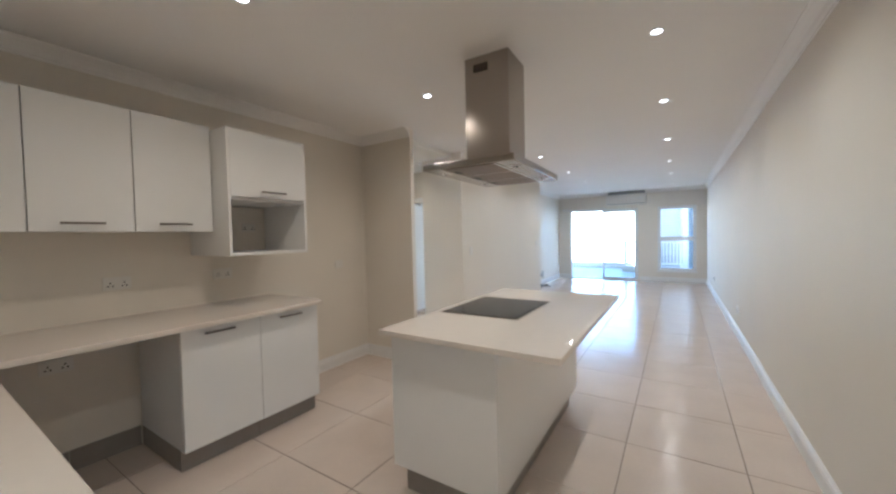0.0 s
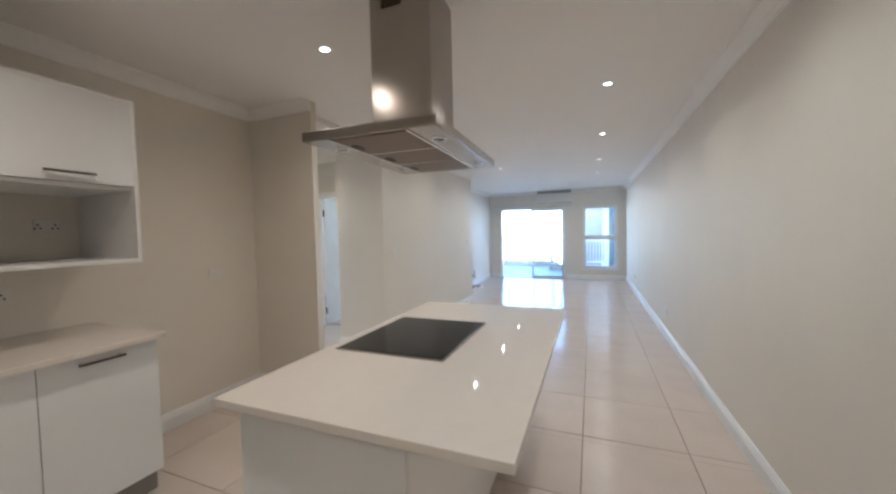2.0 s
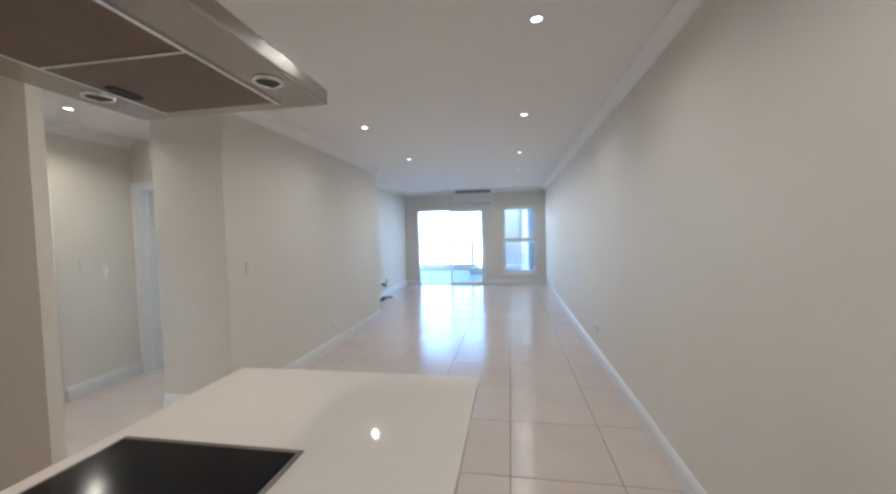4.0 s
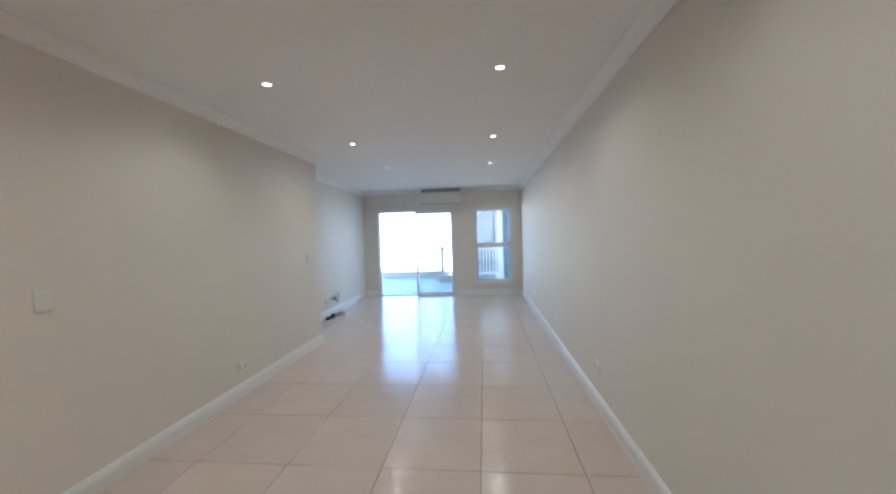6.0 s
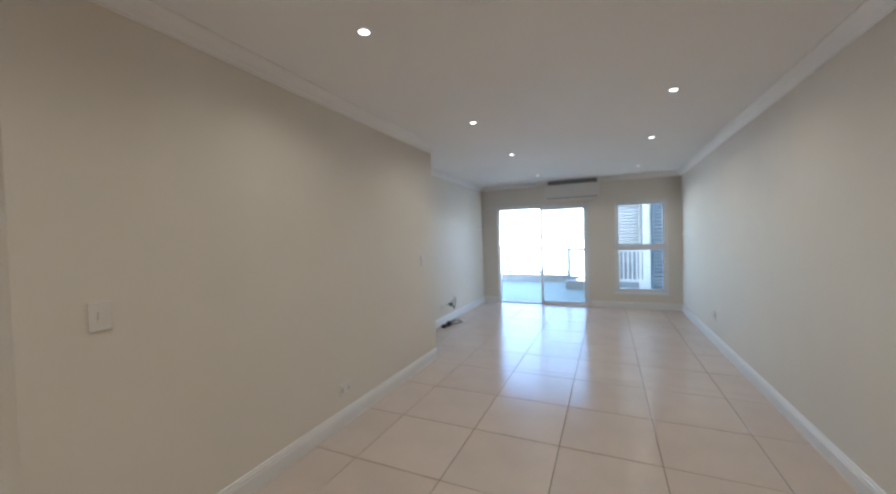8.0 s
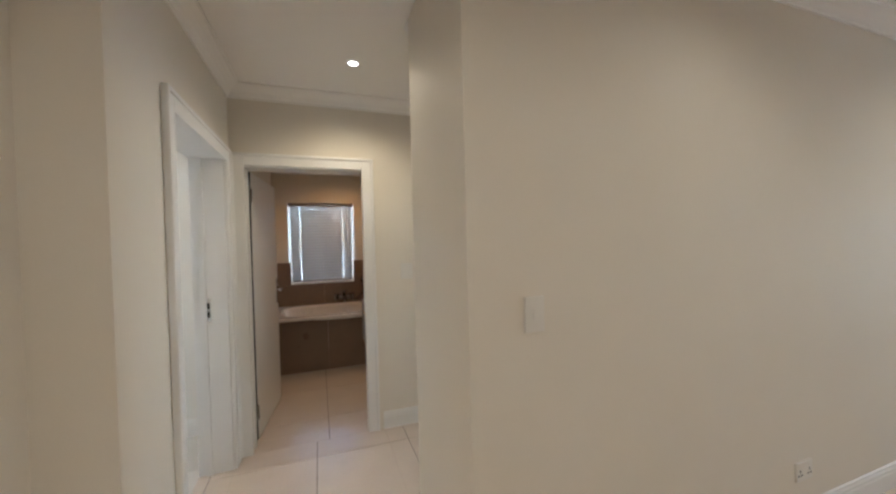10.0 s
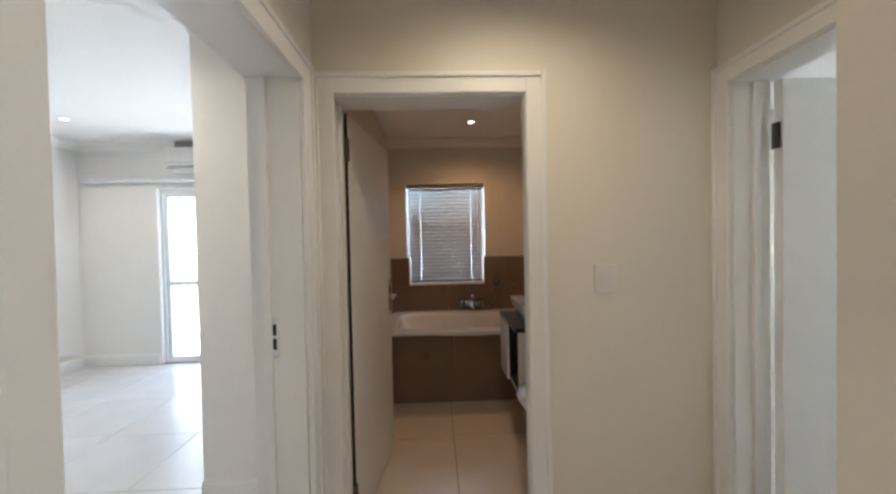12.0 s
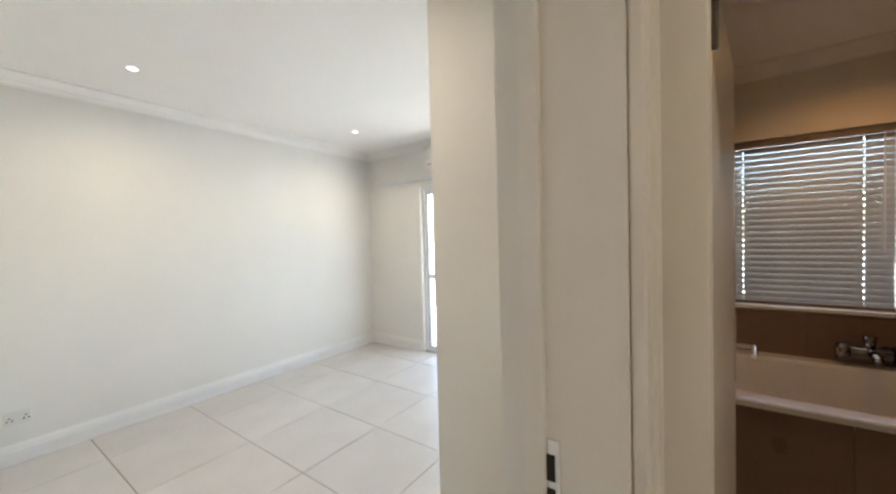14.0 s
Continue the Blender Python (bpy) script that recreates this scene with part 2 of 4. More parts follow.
# ---- large structure ----
LEFT, RIGHT, FAR, ALC = -2.47, 0.70, 11.70, -3.10
NIB0, NIB_X = 3.30, -2.385
wall("wall_east_kitchen", "y", RIGHT - 0.008, RIGHT + 0.16, -0.40, 4.43, 0, CEIL)
wall("wall_east", "y", RIGHT, RIGHT + 0.16, 4.43, FAR + 0.2, 0, CEIL)
wall("wall_south", "x", -0.55, -0.40, -3.25, RIGHT + 0.16, 0, CEIL)
wall("wall_kitchen_west", "y", -3.25, ALC, -0.40, 3.36, 0, CEIL)
wall("wall_kitchen_north", "x", NIB0, 3.36, ALC, NIB_X, 0, CEIL)
wall("wall_hall_south", "x", 3.36, 3.55, -4.33, -2.70, 0, CEIL, [(-4.05, -3.155, 0, 1.985)])
wall("wall_hall_north", "x", 4.53, 4.70, -3.135, LEFT, 0, CEIL)
wall("wall_living_west", "y", LEFT - 0.14, LEFT, 4.70, 7.90, 0, CEIL)
wall("wall_living_return", "x", 7.76, 7.90, ALC - 0.15, LEFT - 0.14, 0, CEIL)
wall("wall_alcove", "y", ALC - 0.15, ALC, 7.90, FAR + 0.2, 0, CEIL)
DOOR_X0, DOOR_X1, DOOR_TOP = -2.755, -0.885, 2.07
WIN_X0, WIN_X1, WIN_Z0, WIN_Z1 = -0.41, 0.475, 0.30, 2.065
wall("wall_north", "x", FAR, FAR + 0.2, ALC, RIGHT, 0, CEIL, [(DOOR_X0, DOOR_X1, 0, DOOR_TOP), (WIN_X0, WIN_X1, WIN_Z0, WIN_Z1)])
wall("wall_hall_west", "y", -4.33, -4.18, 3.55, 5.22, 0, CEIL, [(3.613, 4.47, 0, 1.972)])
wall("wall_recess_north", "x", 5.22, 5.37, -4.33, -3.02, 0, CEIL, [(-4.115, -3.315, 0, 1.985)])
wall("wall_recess_east", "y", -3.135, -3.02, 4.70, 5.22, 0, CEIL)
# bathroom
BX0, BX1, BY0, BY1 = -6.50, -4.33, 3.55, 5.24
BW = (3.715, 4.567, 0.905, 1.965)
wall("wall_bath_west", "y", BX0 - 0.2, BX0, BY0 - 0.15, BY1 + 0.15, 0, CEIL, [BW])
wall("wall_bath_south", "x", BY0 - 0.15, BY0, BX0, BX1, 0, CEIL)
wall("wall_bath_north", "x", BY1, BY1 + 0.15, BX0, BX1, 0, CEIL)
# bedroom
MX0, MX1, MY0, MY1 = -6.96, -3.25, -0.05, 3.36
BD = (0.83, 2.62, 0.0, 2.03)
wall("wall_bedroom_west", "y", MX0 - 0.2, MX0, MY0 - 0.15, 2.78, 0, CEIL, [BD], label="smooth cream bedroom wall, its colour lightened for strong daylight", material=OVERLIT_WALL)
wall("wall_bedroom_south", "x", MY0 - 0.15, MY0, MX0, MX1, 0, CEIL, label="smooth cream bedroom wall, its colour lightened for strong daylight", material=OVERLIT_WALL)
wall("wall_bedroom_east", "y", MX1 - 0.002, MX1 + 0.02, MY0 - 0.15, 3.36, 0, CEIL, label="smooth cream bedroom wall, its colour lightened for strong daylight", material=OVERLIT_WALL)
wall("wall_bedroom_return", "x", 2.78, 3.40, MX0 - 0.2, -4.63, 0, CEIL, label="smooth cream bedroom wall, its colour lightened for strong daylight", material=OVERLIT_WALL)
# second bedroom behind the recess door
wall("wall_room_west", "y", -6.20, -6.05, 5.48, 8.30, 0, CEIL)
# window opening is unseen, added and widened to brighten the recess and its door
wall("wall_room_north", "x", 8.30, 8.45, -6.05, ALC - 0.15, 0, CEIL, [(-6.0, -3.35, 0.15, 2.3)])
wall("wall_room_cupboard", "y", -3.19, -3.17, 5.37, 7.76, 0, CEIL)

structure("ceiling", box(-6.95, RIGHT + 0.16, -0.55, FAR + 0.2, CEIL, CEIL + 0.16), CEILING, "flat white-painted plaster ceiling", "ceiling")
structure("ceiling_hall", box(-4.18, -2.62, 3.55, 5.22, HALL_CEIL, CEIL - 0.002), CEILING, "flat white-painted hall ceiling, slightly lowered", "ceiling")
structure("ceiling_bathroom", box(BX0, BX1, BY0, BY1, BATH_CEIL, CEIL - 0.002), CEILING, "flat white-painted bathroom ceiling", "ceiling")
floor = structure("floor", box(-7.1, RIGHT + 0.16, -0.55, FAR + 0.1, -0.12, -0.004), GROUT, "beige polished porcelain tile floor with dark grout", "floor")

for p0, p1, out in (
        ((RIGHT - 0.008, -0.40), (RIGHT - 0.008, 4.43), (-1, 0)), ((RIGHT, 4.43), (RIGHT, FAR), (-1, 0)),
        ((LEFT, 4.53), (LEFT, 7.90), (1, 0)), ((-3.135, 4.53), (LEFT, 4.53), (0, -1)), ((ALC, 7.90), (LEFT, 7.90), (0, 1)),
        ((ALC, 7.90), (ALC, FAR), (1, 0)), ((ALC, FAR), (DOOR_X0 - 0.03, FAR), (0, -1)), ((DOOR_X1 + 0.03, FAR), (RIGHT, FAR), (0, -1)),
        ((ALC, 2.10), (ALC, NIB0), (1, 0)), ((ALC, NIB0), (NIB_X, NIB0), (0, -1)),
        ((-4.18, 4.525), (-4.18, 5.22), (1, 0)), ((-3.135, 4.53), (-3.135, 5.22), (-1, 0)),
        ((-3.075, 3.55), (-2.70, 3.55), (0, 1)), ((NIB_X, NIB0), (NIB_X, 3.36), (1, 0)), ((-2.70, 3.36), (NIB_X, 3.36), (0, 1)),
        ((MX0, MY0), (MX1, MY0), (0, 1)), ((MX0, MY0), (MX0, BD[0] - 0.02), (1, 0)), ((-4.63, 2.78), (-4.63, 3.36), (1, 0)),
        ((MX0, 2.78), (-4.63, 2.78), (0, -1))):
    skirting(p0, p1, out)
for p0, p1, out in (
        ((RIGHT - 0.008, -0.40), (RIGHT - 0.008, 4.43), (-1, 0)), ((RIGHT, 4.43), (RIGHT, FAR), (-1, 0)),
        ((LEFT, 4.53), (LEFT, 7.90), (1, 0)), ((ALC, 7.90), (ALC, FAR), (1, 0)), ((ALC, FAR), (RIGHT, FAR), (0, -1)),
        ((ALC, -0.40), (ALC, NIB0), (1, 0)), ((ALC, NIB0), (NIB_X, NIB0), (0, -1)), ((ALC, 7.90), (LEFT, 7.90), (0, 1)),
        ((MX0, MY0), (MX1, MY0), (0, 1)), ((MX0, MY0), (MX0, 2.78), (1, 0)), ((-4.63, 2.78), (-4.63, 3.36), (1, 0)),
        ((MX0, 2.78), (-4.63, 2.78), (0, -1))):
    cornice(p0, p1, out)
for p0, p1, out in (((-4.18, 3.55), (-4.18, 5.22), (1, 0)), ((-4.18, 3.55), (-2.70, 3.55), (0, 1)), ((-3.135, 4.53), (-3.135, 5.22), (-1, 0))):
    cornice(p0, p1, out, HALL_CEIL)
cornice((BX0, BY0), (BX0, BY1), (1, 0), BATH_CEIL)
cornice((BX0, BY1), (BX1, BY1), (0, -1), BATH_CEIL)


# ---- doors ----
def architrave(name, axis, face, out, a0, a1, top, width=0.072, depth=0.020):
    """A white stepped frame round a doorway on one side of its wall."""
    t = thing(name, "white moulded timber door architrave", "door frame", kind="structure")
    f0, f1 = face, face + out * depth
    g1 = face + out * (depth + 0.008)

    def bar(nm, b0, b1, c0, c1):
        lo, hi = min(f0, f1), max(f0, f1)
        bm = box(b0, b1, lo, hi, c0, c1, 0.004) if axis == "x" else box(lo, hi, b0, b1, c0, c1, 0.004)
        part(nm, bm, TRIM, t)

    def bead(b0, b1, c0, c1):
        lo, hi = min(f0, g1), max(f0, g1)
        bm = box(b0, b1, lo, hi, c0, c1, 0.006) if axis == "x" else box(lo, hi, b0, b1, c0, c1, 0.006)
        part("bead", bm, TRIM, t)
    bar("side_board", a0 - width, a0, 0, top + width)
    bar("side_board", a1, a1 + width, 0, top + width)
    bar("head_board", a0, a1, top, top + width)
    bead(a0 - width - 0.003, a0 - width + 0.018, 0, top + width + 0.003)
    bead(a1 + width - 0.018, a1 + width + 0.003, 0, top + width + 0.003)
    bead(a0 - width + 0.018, a1 + width - 0.018, top + width - 0.018, top + width + 0.003)
    return t


def lining(name, axis, t0, t1, a0, a1, top, stop, wide=0.018, back=None):
    """The jambs and head that line a doorway, with a stop bead; the a1 jamb is wide across and reaches to back."""
    t = thing(name, "white-painted timber door lining with stop bead", "door frame", kind="structure")
    back = t0 if back is None else back

    def b(nm, x0, x1, y0, y1, z0, z1):
        part(nm, box(x0, x1, y0, y1, z0, z1, 0.002) if axis == "x" else box(y0, y1, x0, x1, z0, z1, 0.002), TRIM, t)
    b("jamb", a0, a0 + 0.018, t0, t1 - 0.001, 0, top)
    b("jamb", a1 - wide, a1, back, t1 - 0.001, 0, top)
    b("head", a0 + 0.018, a1 - wide, t0, t1 - 0.001, top - 0.018, top)
    b("stop_bead", a0 + 0.018, a0 + 0.032, stop, stop + 0.03, 0, top - 0.018)
    if back == t0:
        b("stop_bead", a1 - wide - 0.014, a1 - wide, stop, stop + 0.03, 0, top - 0.018)
    return t


architrave("door_frame_bath", "y", -4.18, 1, 3.640, 4.412, 1.962, 0.08)
lining("door_lining_bath", "y", -4.33, -4.18, 3.613, 4.47, 1.972, -4.285, 0.06, -4.235)
architrave("door_frame_bedroom", "x", 3.55, 1, -4.04, -3.165, 1.965, 0.08)
lining("door_lining_bedroom", "x", 3.36, 3.55, -4.05, -3.155, 1.985, 3.405)
architrave("door_frame_recess", "x", 5.22, -1, -4.105, -3.325, 1.975)
lining("door_lining_recess", "x", 5.22, 5.37, -4.115, -3.315, 1.985, 5.29)


def hinge(parent, x, y, z, dx, dy):
    """A steel butt hinge: two leaves and a knuckle."""
    h = part("hinge", tube((x, y, z - 0.05), (x, y, z + 0.05), 0.006, sides=10), HANDLE, parent, "dark steel butt hinge")
    part("leaf", box(min(x, x + dx), max(x, x + dx), min(y, y + dy), max(y, y + dy), z - 0.05, z + 0.05), HANDLE, h)
    return h


def lever(parent, x, y, z, side):
    """A lever handle on a long back plate, on a door that stands along x; side is +1 or -1 in y."""
    pl = part("handle_plate", box(x - 0.022, x + 0.022, y, y + side * 0.006, z - 0.12, z + 0.10, 0.002), CHROME, parent, "satin chrome handle plate")
    part("lever", path_tube([(x, y, z), (x, y + side * 0.05, z), (x + 0.11, y + side * 0.052, z)], 0.008), CHROME, pl)


# bathroom door, open into the room
bd = thing("door", "white panel door standing open against the bathroom wall", "door", (-4.33, 3.66, 0))
part("leaf", box(-5.08, -4.352, 3.606, 3.645, 0.012, 1.950, 0.003), TRIM, bd)
# black strip paints the shade of the gap between leaf and jamb
part("gap_shade_strip", box(-4.352, -4.348, 3.630, 3.642, 0.012, 1.950), BLACK, bd, "black strip standing in for the unlit gap at the hinge edge")
for hz in (0.22, 1.78):
    hinge(bd, -4.330, 3.652, hz, 0.034, -0.004)
lever(bd, -5.03, 3.645, 1.02, 1)
bd.rotation_euler.z = radians(-6.5)
# recess door, open into the second bedroom
rd = thing("door", "white flush door standing open in the hall recess", "door", (-4.0, 5.37, 0))
part("leaf", box(-4.093, -4.055, 5.378, 6.14, 0.012, 1.965, 0.003), TRIM, rd)
for hz in (0.22, 1.75):
    hinge(rd, -4.089, 5.374, hz, 0.030, -0.004)

strike = thing("strike_plate", "steel lock strike plate let into the door jamb", "strike plate", (-4.03, 3.44, 1.0))
part("plate", box(-4.0325, -4.0285, 3.424, 3.456, 0.957, 1.097, 0.001), CHROME, strike)
part("latch_hole", box(-4.030, -4.0275, 3.432, 3.448, 1.034, 1.074), DARK, strike, "dark latch hole")
part("bolt_hole", box(-4.030, -4.0275, 3.432, 3.448, 0.982, 1.022), DARK, strike, "dark bolt hole")


# ---- sliding doors and windows ----
def framed(parent, name, axis, at, a0, a1, z0, z1, w, d, material, label=""):
    """A rectangular sash of four mitred rails, w wide and d deep, with a pane. at is its middle plane."""
    s = None
    for i, (b0, b1, c0, c1) in enumerate(((a0, a0 + w, z0, z1), (a1 - w, a1, z0, z1), (a0 + w, a1 - w, z0, z0 + w), (a0 + w, a1 - w, z1 - w, z1))):
        bm = box(b0, b1, at - d / 2, at + d / 2, c0, c1, 0.003) if axis == "x" else box(at - d / 2, at + d / 2, b0, b1, c0, c1, 0.003)
        if s is None:
            s = part(name, bm, material, parent, label)
        else:
            part("rail", bm, material, s)
    bm = box(a0 + w, a1 - w, at - 0.003, at + 0.003, z0 + w, z1 - w) if axis == "x" else box(at - 0.003, at + 0.003, a0 + w, a1 - w, z0 + w, z1 - w)
    p = part("pane", bm, GLASS, s, "clear glass pane")
    p.visible_shadow = False
    return s


def sliding_door(name, axis, face, depth, a0, a1, top, open_part, label, out=1):
    t = thing(name, label, "sliding door", kind="structure")
    lo, hi = face, face + out * depth

    def b(nm, b0, b1, c0, c1):
        u0, u1 = min(lo, hi), max(lo, hi)
        part(nm, box(b0, b1, u0, u1, c0, c1, 0.003) if axis == "x" else box(u0, u1, b0, b1, c0, c1, 0.003), FRAME, t)
    b("frame_side", a0, a0 + 0.032, 0, top)
    b("frame_side", a1 - 0.032, a1, 0, top)
    b("frame_head", a0 + 0.032, a1 - 0.032, top - 0.05, top)
    b("track", a0 + 0.032, a1 - 0.032, 0, 0.022)
    mid = (a0 + a1) / 2
    framed(t, "fixed_sash", axis, face + out * depth * 0.68, mid - 0.02, a1 - 0.032, 0.022, top - 0.05, 0.04, 0.03, FRAME)
    if open_part == "slid":
        framed(t, "sliding_sash", axis, face + out * depth * 0.28, mid - 0.02, a1 - 0.050, 0.022, top - 0.05, 0.045, 0.03, FRAME)
    else:
        framed(t, "sliding_sash", axis, face + out * depth * 0.28, a0 + 0.032, mid + 0.02, 0.022, top - 0.05, 0.045, 0.03, FRAME)
    return t


sliding_door("sliding_door_1", "x", FAR + 0.04, 0.11, DOOR_X0, DOOR_X1, DOOR_TOP, "slid", "white aluminium sliding glass door slid half open to the terrace")
bedroom_slider = sliding_door("sliding_door_2", "y", MX0 - 0.04, 0.11, BD[0], BD[1], BD[3], "shut", "white aluminium sliding glass door in the bedroom", -1)

for at, b0, b1 in ((MX0 - 0.04 - 0.11 * 0.28, BD[0] + 0.077, (BD[0] + BD[1]) / 2 - 0.025), (MX0 - 0.04 - 0.11 * 0.68, (BD[0] + BD[1]) / 2 + 0.02, BD[1] - 0.072)):
    part("mid_rail", box(at - 0.014, at + 0.014, b0, b1, 0.90, 0.955, 0.003), FRAME, bedroom_slider)

w1 = thing("window_1", "white aluminium two-light window beside the sliding door", "window", kind="structure")
for nm, b0, b1, c0, c1 in (("frame_side", WIN_X0, WIN_X0 + 0.04, WIN_Z0, WIN_Z1), ("frame_side", WIN_X1 - 0.04, WIN_X1, WIN_Z0, WIN_Z1),
                           ("frame_head", WIN_X0 + 0.04, WIN_X1 - 0.04, WIN_Z1 - 0.04, WIN_Z1), ("frame_foot", WIN_X0 + 0.04, WIN_X1 - 0.04, WIN_Z0, WIN_Z0 + 0.04),
                           ("transom", WIN_X0 + 0.04, WIN_X1 - 0.04, 1.155, 1.205)):
    part(nm, box(b0, b1, FAR + 0.05, FAR + 0.11, c0, c1, 0.003), FRAME, w1)
framed(w1, "top_sash", "x", FAR + 0.08, WIN_X0 + 0.04, WIN_X1 - 0.04, 1.205, WIN_Z1 - 0.04, 0.03, 0.035, FRAME)
framed(w1, "bottom_sash", "x", FAR + 0.08, WIN_X0 + 0.04, WIN_X1 - 0.04, WIN_Z0 + 0.04, 1.155, 0.03, 0.035, FRAME)
part("inner_trim", box(WIN_X0 - 0.04, WIN_X1 + 0.04, FAR - 0.016, FAR + 0.05, WIN_Z0 - 0.035, WIN_Z0 + 0.001, 0.004), TRIM, w1, "white inner sill")
w2 = thing("window_2", "bathroom window with a white frame", "window", kind="structure")
framed(w2, "sash", "y", BX0 - 0.12, BW[0], BW[1], BW[2], BW[3], 0.045, 0.04, FRAME)
# sash for the added, unseen window
w3 = thing("window_3", "plain white window, unseen, added to let daylight into the second bedroom", "window", kind="structure")
framed(w3, "sash", "x", 8.37, -6.0, -3.35, 0.15, 2.3, 0.045, 0.04, FRAME)


# ---- downlights ----
def downlight(x, y, z, watts):
    t = thing("downlight", "small round recessed ceiling downlight, lit", "downlight", (x, y, z), "ceiling downlights")
    bm = bmesh.new()
    rings = [[(x + r * math.cos(a), y + r * math.sin(a), z + h) for a in [2 * math.pi * i / 24 for i in range(24)]]
             for r, h in ((0.041, -0.0005), (0.040, -0.005), (0.031, -0.006), (0.027, -0.001))]
    part("trim_ring", loft(rings, False, False), TRIM, t, "white metal trim ring", True)
    part("lens", tube((x, y, z - 0.003), (x, y, z - 0.0005), 0.027, sides=20), GLOW, t, "glowing lens")
    lamp = bpy.data.lights.new("downlight_beam", "SPOT")
    lamp.energy, lamp.color, lamp.spot_size, lamp.spot_blend, lamp.shadow_soft_size = watts, BATH_WARM if z == BATH_CEIL else HALL_WARM if z == HALL_CEIL else KITCHEN_WARM if y < 3 and -3 < x < -1 else LAMP_WARM, radians(150 if z == BATH_CEIL else 150 if z == HALL_CEIL else 158), 1.0, 0.022
    ob = new("downlight_beam", lamp)
    ob.parent = t
    ob.location = (0, 0, -0.025)


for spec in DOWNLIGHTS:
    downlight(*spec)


# ---- kitchen ----
def bar_handle(parent, x, y, z, length, out=(1, 0)):
    """A slim bar handle on two posts, lying along the front."""
    ox, oy = out
    ax, ay = abs(oy), abs(ox)
    a = (x + ox * 0.030 - ax * length / 2, y + oy * 0.030 - ay * length / 2, z)
    b = (x + ox * 0.030 + ax * length / 2, y + oy * 0.030 + ay * length / 2, z)
    lo = (min(a[0], b[0]) - ay * 0.005, min(a[1], b[1]) - ax * 0.005)
    hi = (max(a[0], b[0]) + ay * 0.005, max(a[1], b[1]) + ax * 0.005)
    h = part("handle", box(lo[0], hi[0], lo[1], hi[1], z - 0.006, z + 0.006, 0.002), HANDLE, parent, "dark brushed metal bar handle")
    for k in (-0.42, 0.42):
        px, py = x + ax * length * k, y + ay * length * k
        part("post", tube((px, py, z), (px + ox * 0.030, py + oy * 0.030, z), 0.004, sides=8), HANDLE, h)


def double_socket(x, y, z, out, label="white double three-pin wall socket", w=0.146, h=0.086):
    """A wall socket with two sets of pin holes and two rockers, facing out."""
    t = thing("wall_socket", label, "socket", (x, y, z), "wall sockets")
    ox, oy = out

    def slab(nm, a0, a1, z0, z1, d0, d1, m, parent, bev=0.0):
        if ox:
            bm = box(min(x + ox * d0, x + ox * d1), max(x + ox * d0, x + ox * d1), y + a0, y + a1, z + z0, z + z1, bev)
        else:
            bm = box(x + a0, x + a1, min(y + oy * d0, y + oy * d1), max(y + oy * d0, y + oy * d1), z + z0, z + z1, bev)
        return part(nm, bm, m, parent)
    plate = slab("face_plate", -w / 2, w / 2, -h / 2, h / 2, 0, 0.010, PLASTIC, t, 0.003)
    for s in (-0.036, 0.036):
        slab("rocker", s - 0.008, s + 0.008, 0.016, 0.034, 0.010, 0.013, PLASTIC, plate, 0.001)
        for du, dz in ((0, 0.004), (-0.011, -0.016), (0.011, -0.016)):
            slab("pin_hole", s + du - 0.0045, s + du + 0.0045, dz - 0.0045, dz + 0.0045, 0.0098, 0.0106, DARK, plate)
    return t


def light_switch(x, y, z, out, w=0.075, h=0.115, rockers=1):
    t = thing("light_switch", "white plastic rocker light switch on the wall", "light switch", (x, y, z), "light switches")
    ox, oy = out

    def slab(nm, a0, a1, z0, z1, d0, d1, parent, bev):
        if ox:
            bm = box(min(x + ox * d0, x + ox * d1), max(x + ox * d0, x + ox * d1), y + a0, y + a1, z + z0, z + z1, bev)
        else:
            bm = box(x + a0, x + a1, min(y + oy * d0, y + oy * d1), max(y + oy * d0, y + oy * d1), z + z0, z + z1, bev)
        return part(nm, bm, PLASTIC, parent)
    plate = slab("face_plate", -w / 2, w / 2, -h / 2, h / 2, 0, 0.010, t, 0.003)
    for i in range(rockers):
        c = (i - (rockers - 1) / 2) * 0.022
        slab("rocker", c - 0.008, c + 0.008, -0.016, 0.016, 0.010, 0.014, plate, 0.002)
    return t


# floor cabinets under the long worktop
CF = -2.42
for y0, y1, hy in ((1.135, 1.615, 1.35), (1.615, 2.085, 1.84)):
    c = thing("base_cabinet", "white high-gloss floor cabinet with a bar handle", "cabinet", (-2.75, (y0 + y1) / 2, 0), "kitchen floor cabinets")
    part("carcass", box(-3.08, CF - 0.02, y0 + 0.001, y1 - 0.001, 0.132, 0.868, 0.001), CARCASS, c)
    part("plinth", box(-3.08, CF - 0.065, y0 + 0.001, y1 - 0.001, 0.0, 0.131, 0.001), KICK, c, "grey-brown plinth board")
    d = part("door", box(CF - 0.019, CF, y0 + 0.0015, y1 - 0.0015, 0.133, 0.866, 0.0015), GLOSS, c)
    bar_handle(d, CF, hy - 0.005, 0.828, 0.18)
wt = thing("worktop", "long white quartz worktop over an empty appliance bay", "worktop", (-2.75, 0.9, 0.87))
part("slab", box(ALC, -2.365, -0.398, 2.10, 0.870, 0.900, 0.003), QUARTZ, wt)
pn = thing("worktop_return", "white quartz worktop on a white cabinet", "worktop", (-1.9, 0.0, 0))
part("slab", box(-2.362, -0.78, -0.398, 0.43, 0.8705, 0.9005, 0.003), QUARTZ, pn)
part("cabinet_body", box(-2.42, -0.82, -0.398, 0.35, 0.15, 0.869, 0.002), GLOSS, pn)
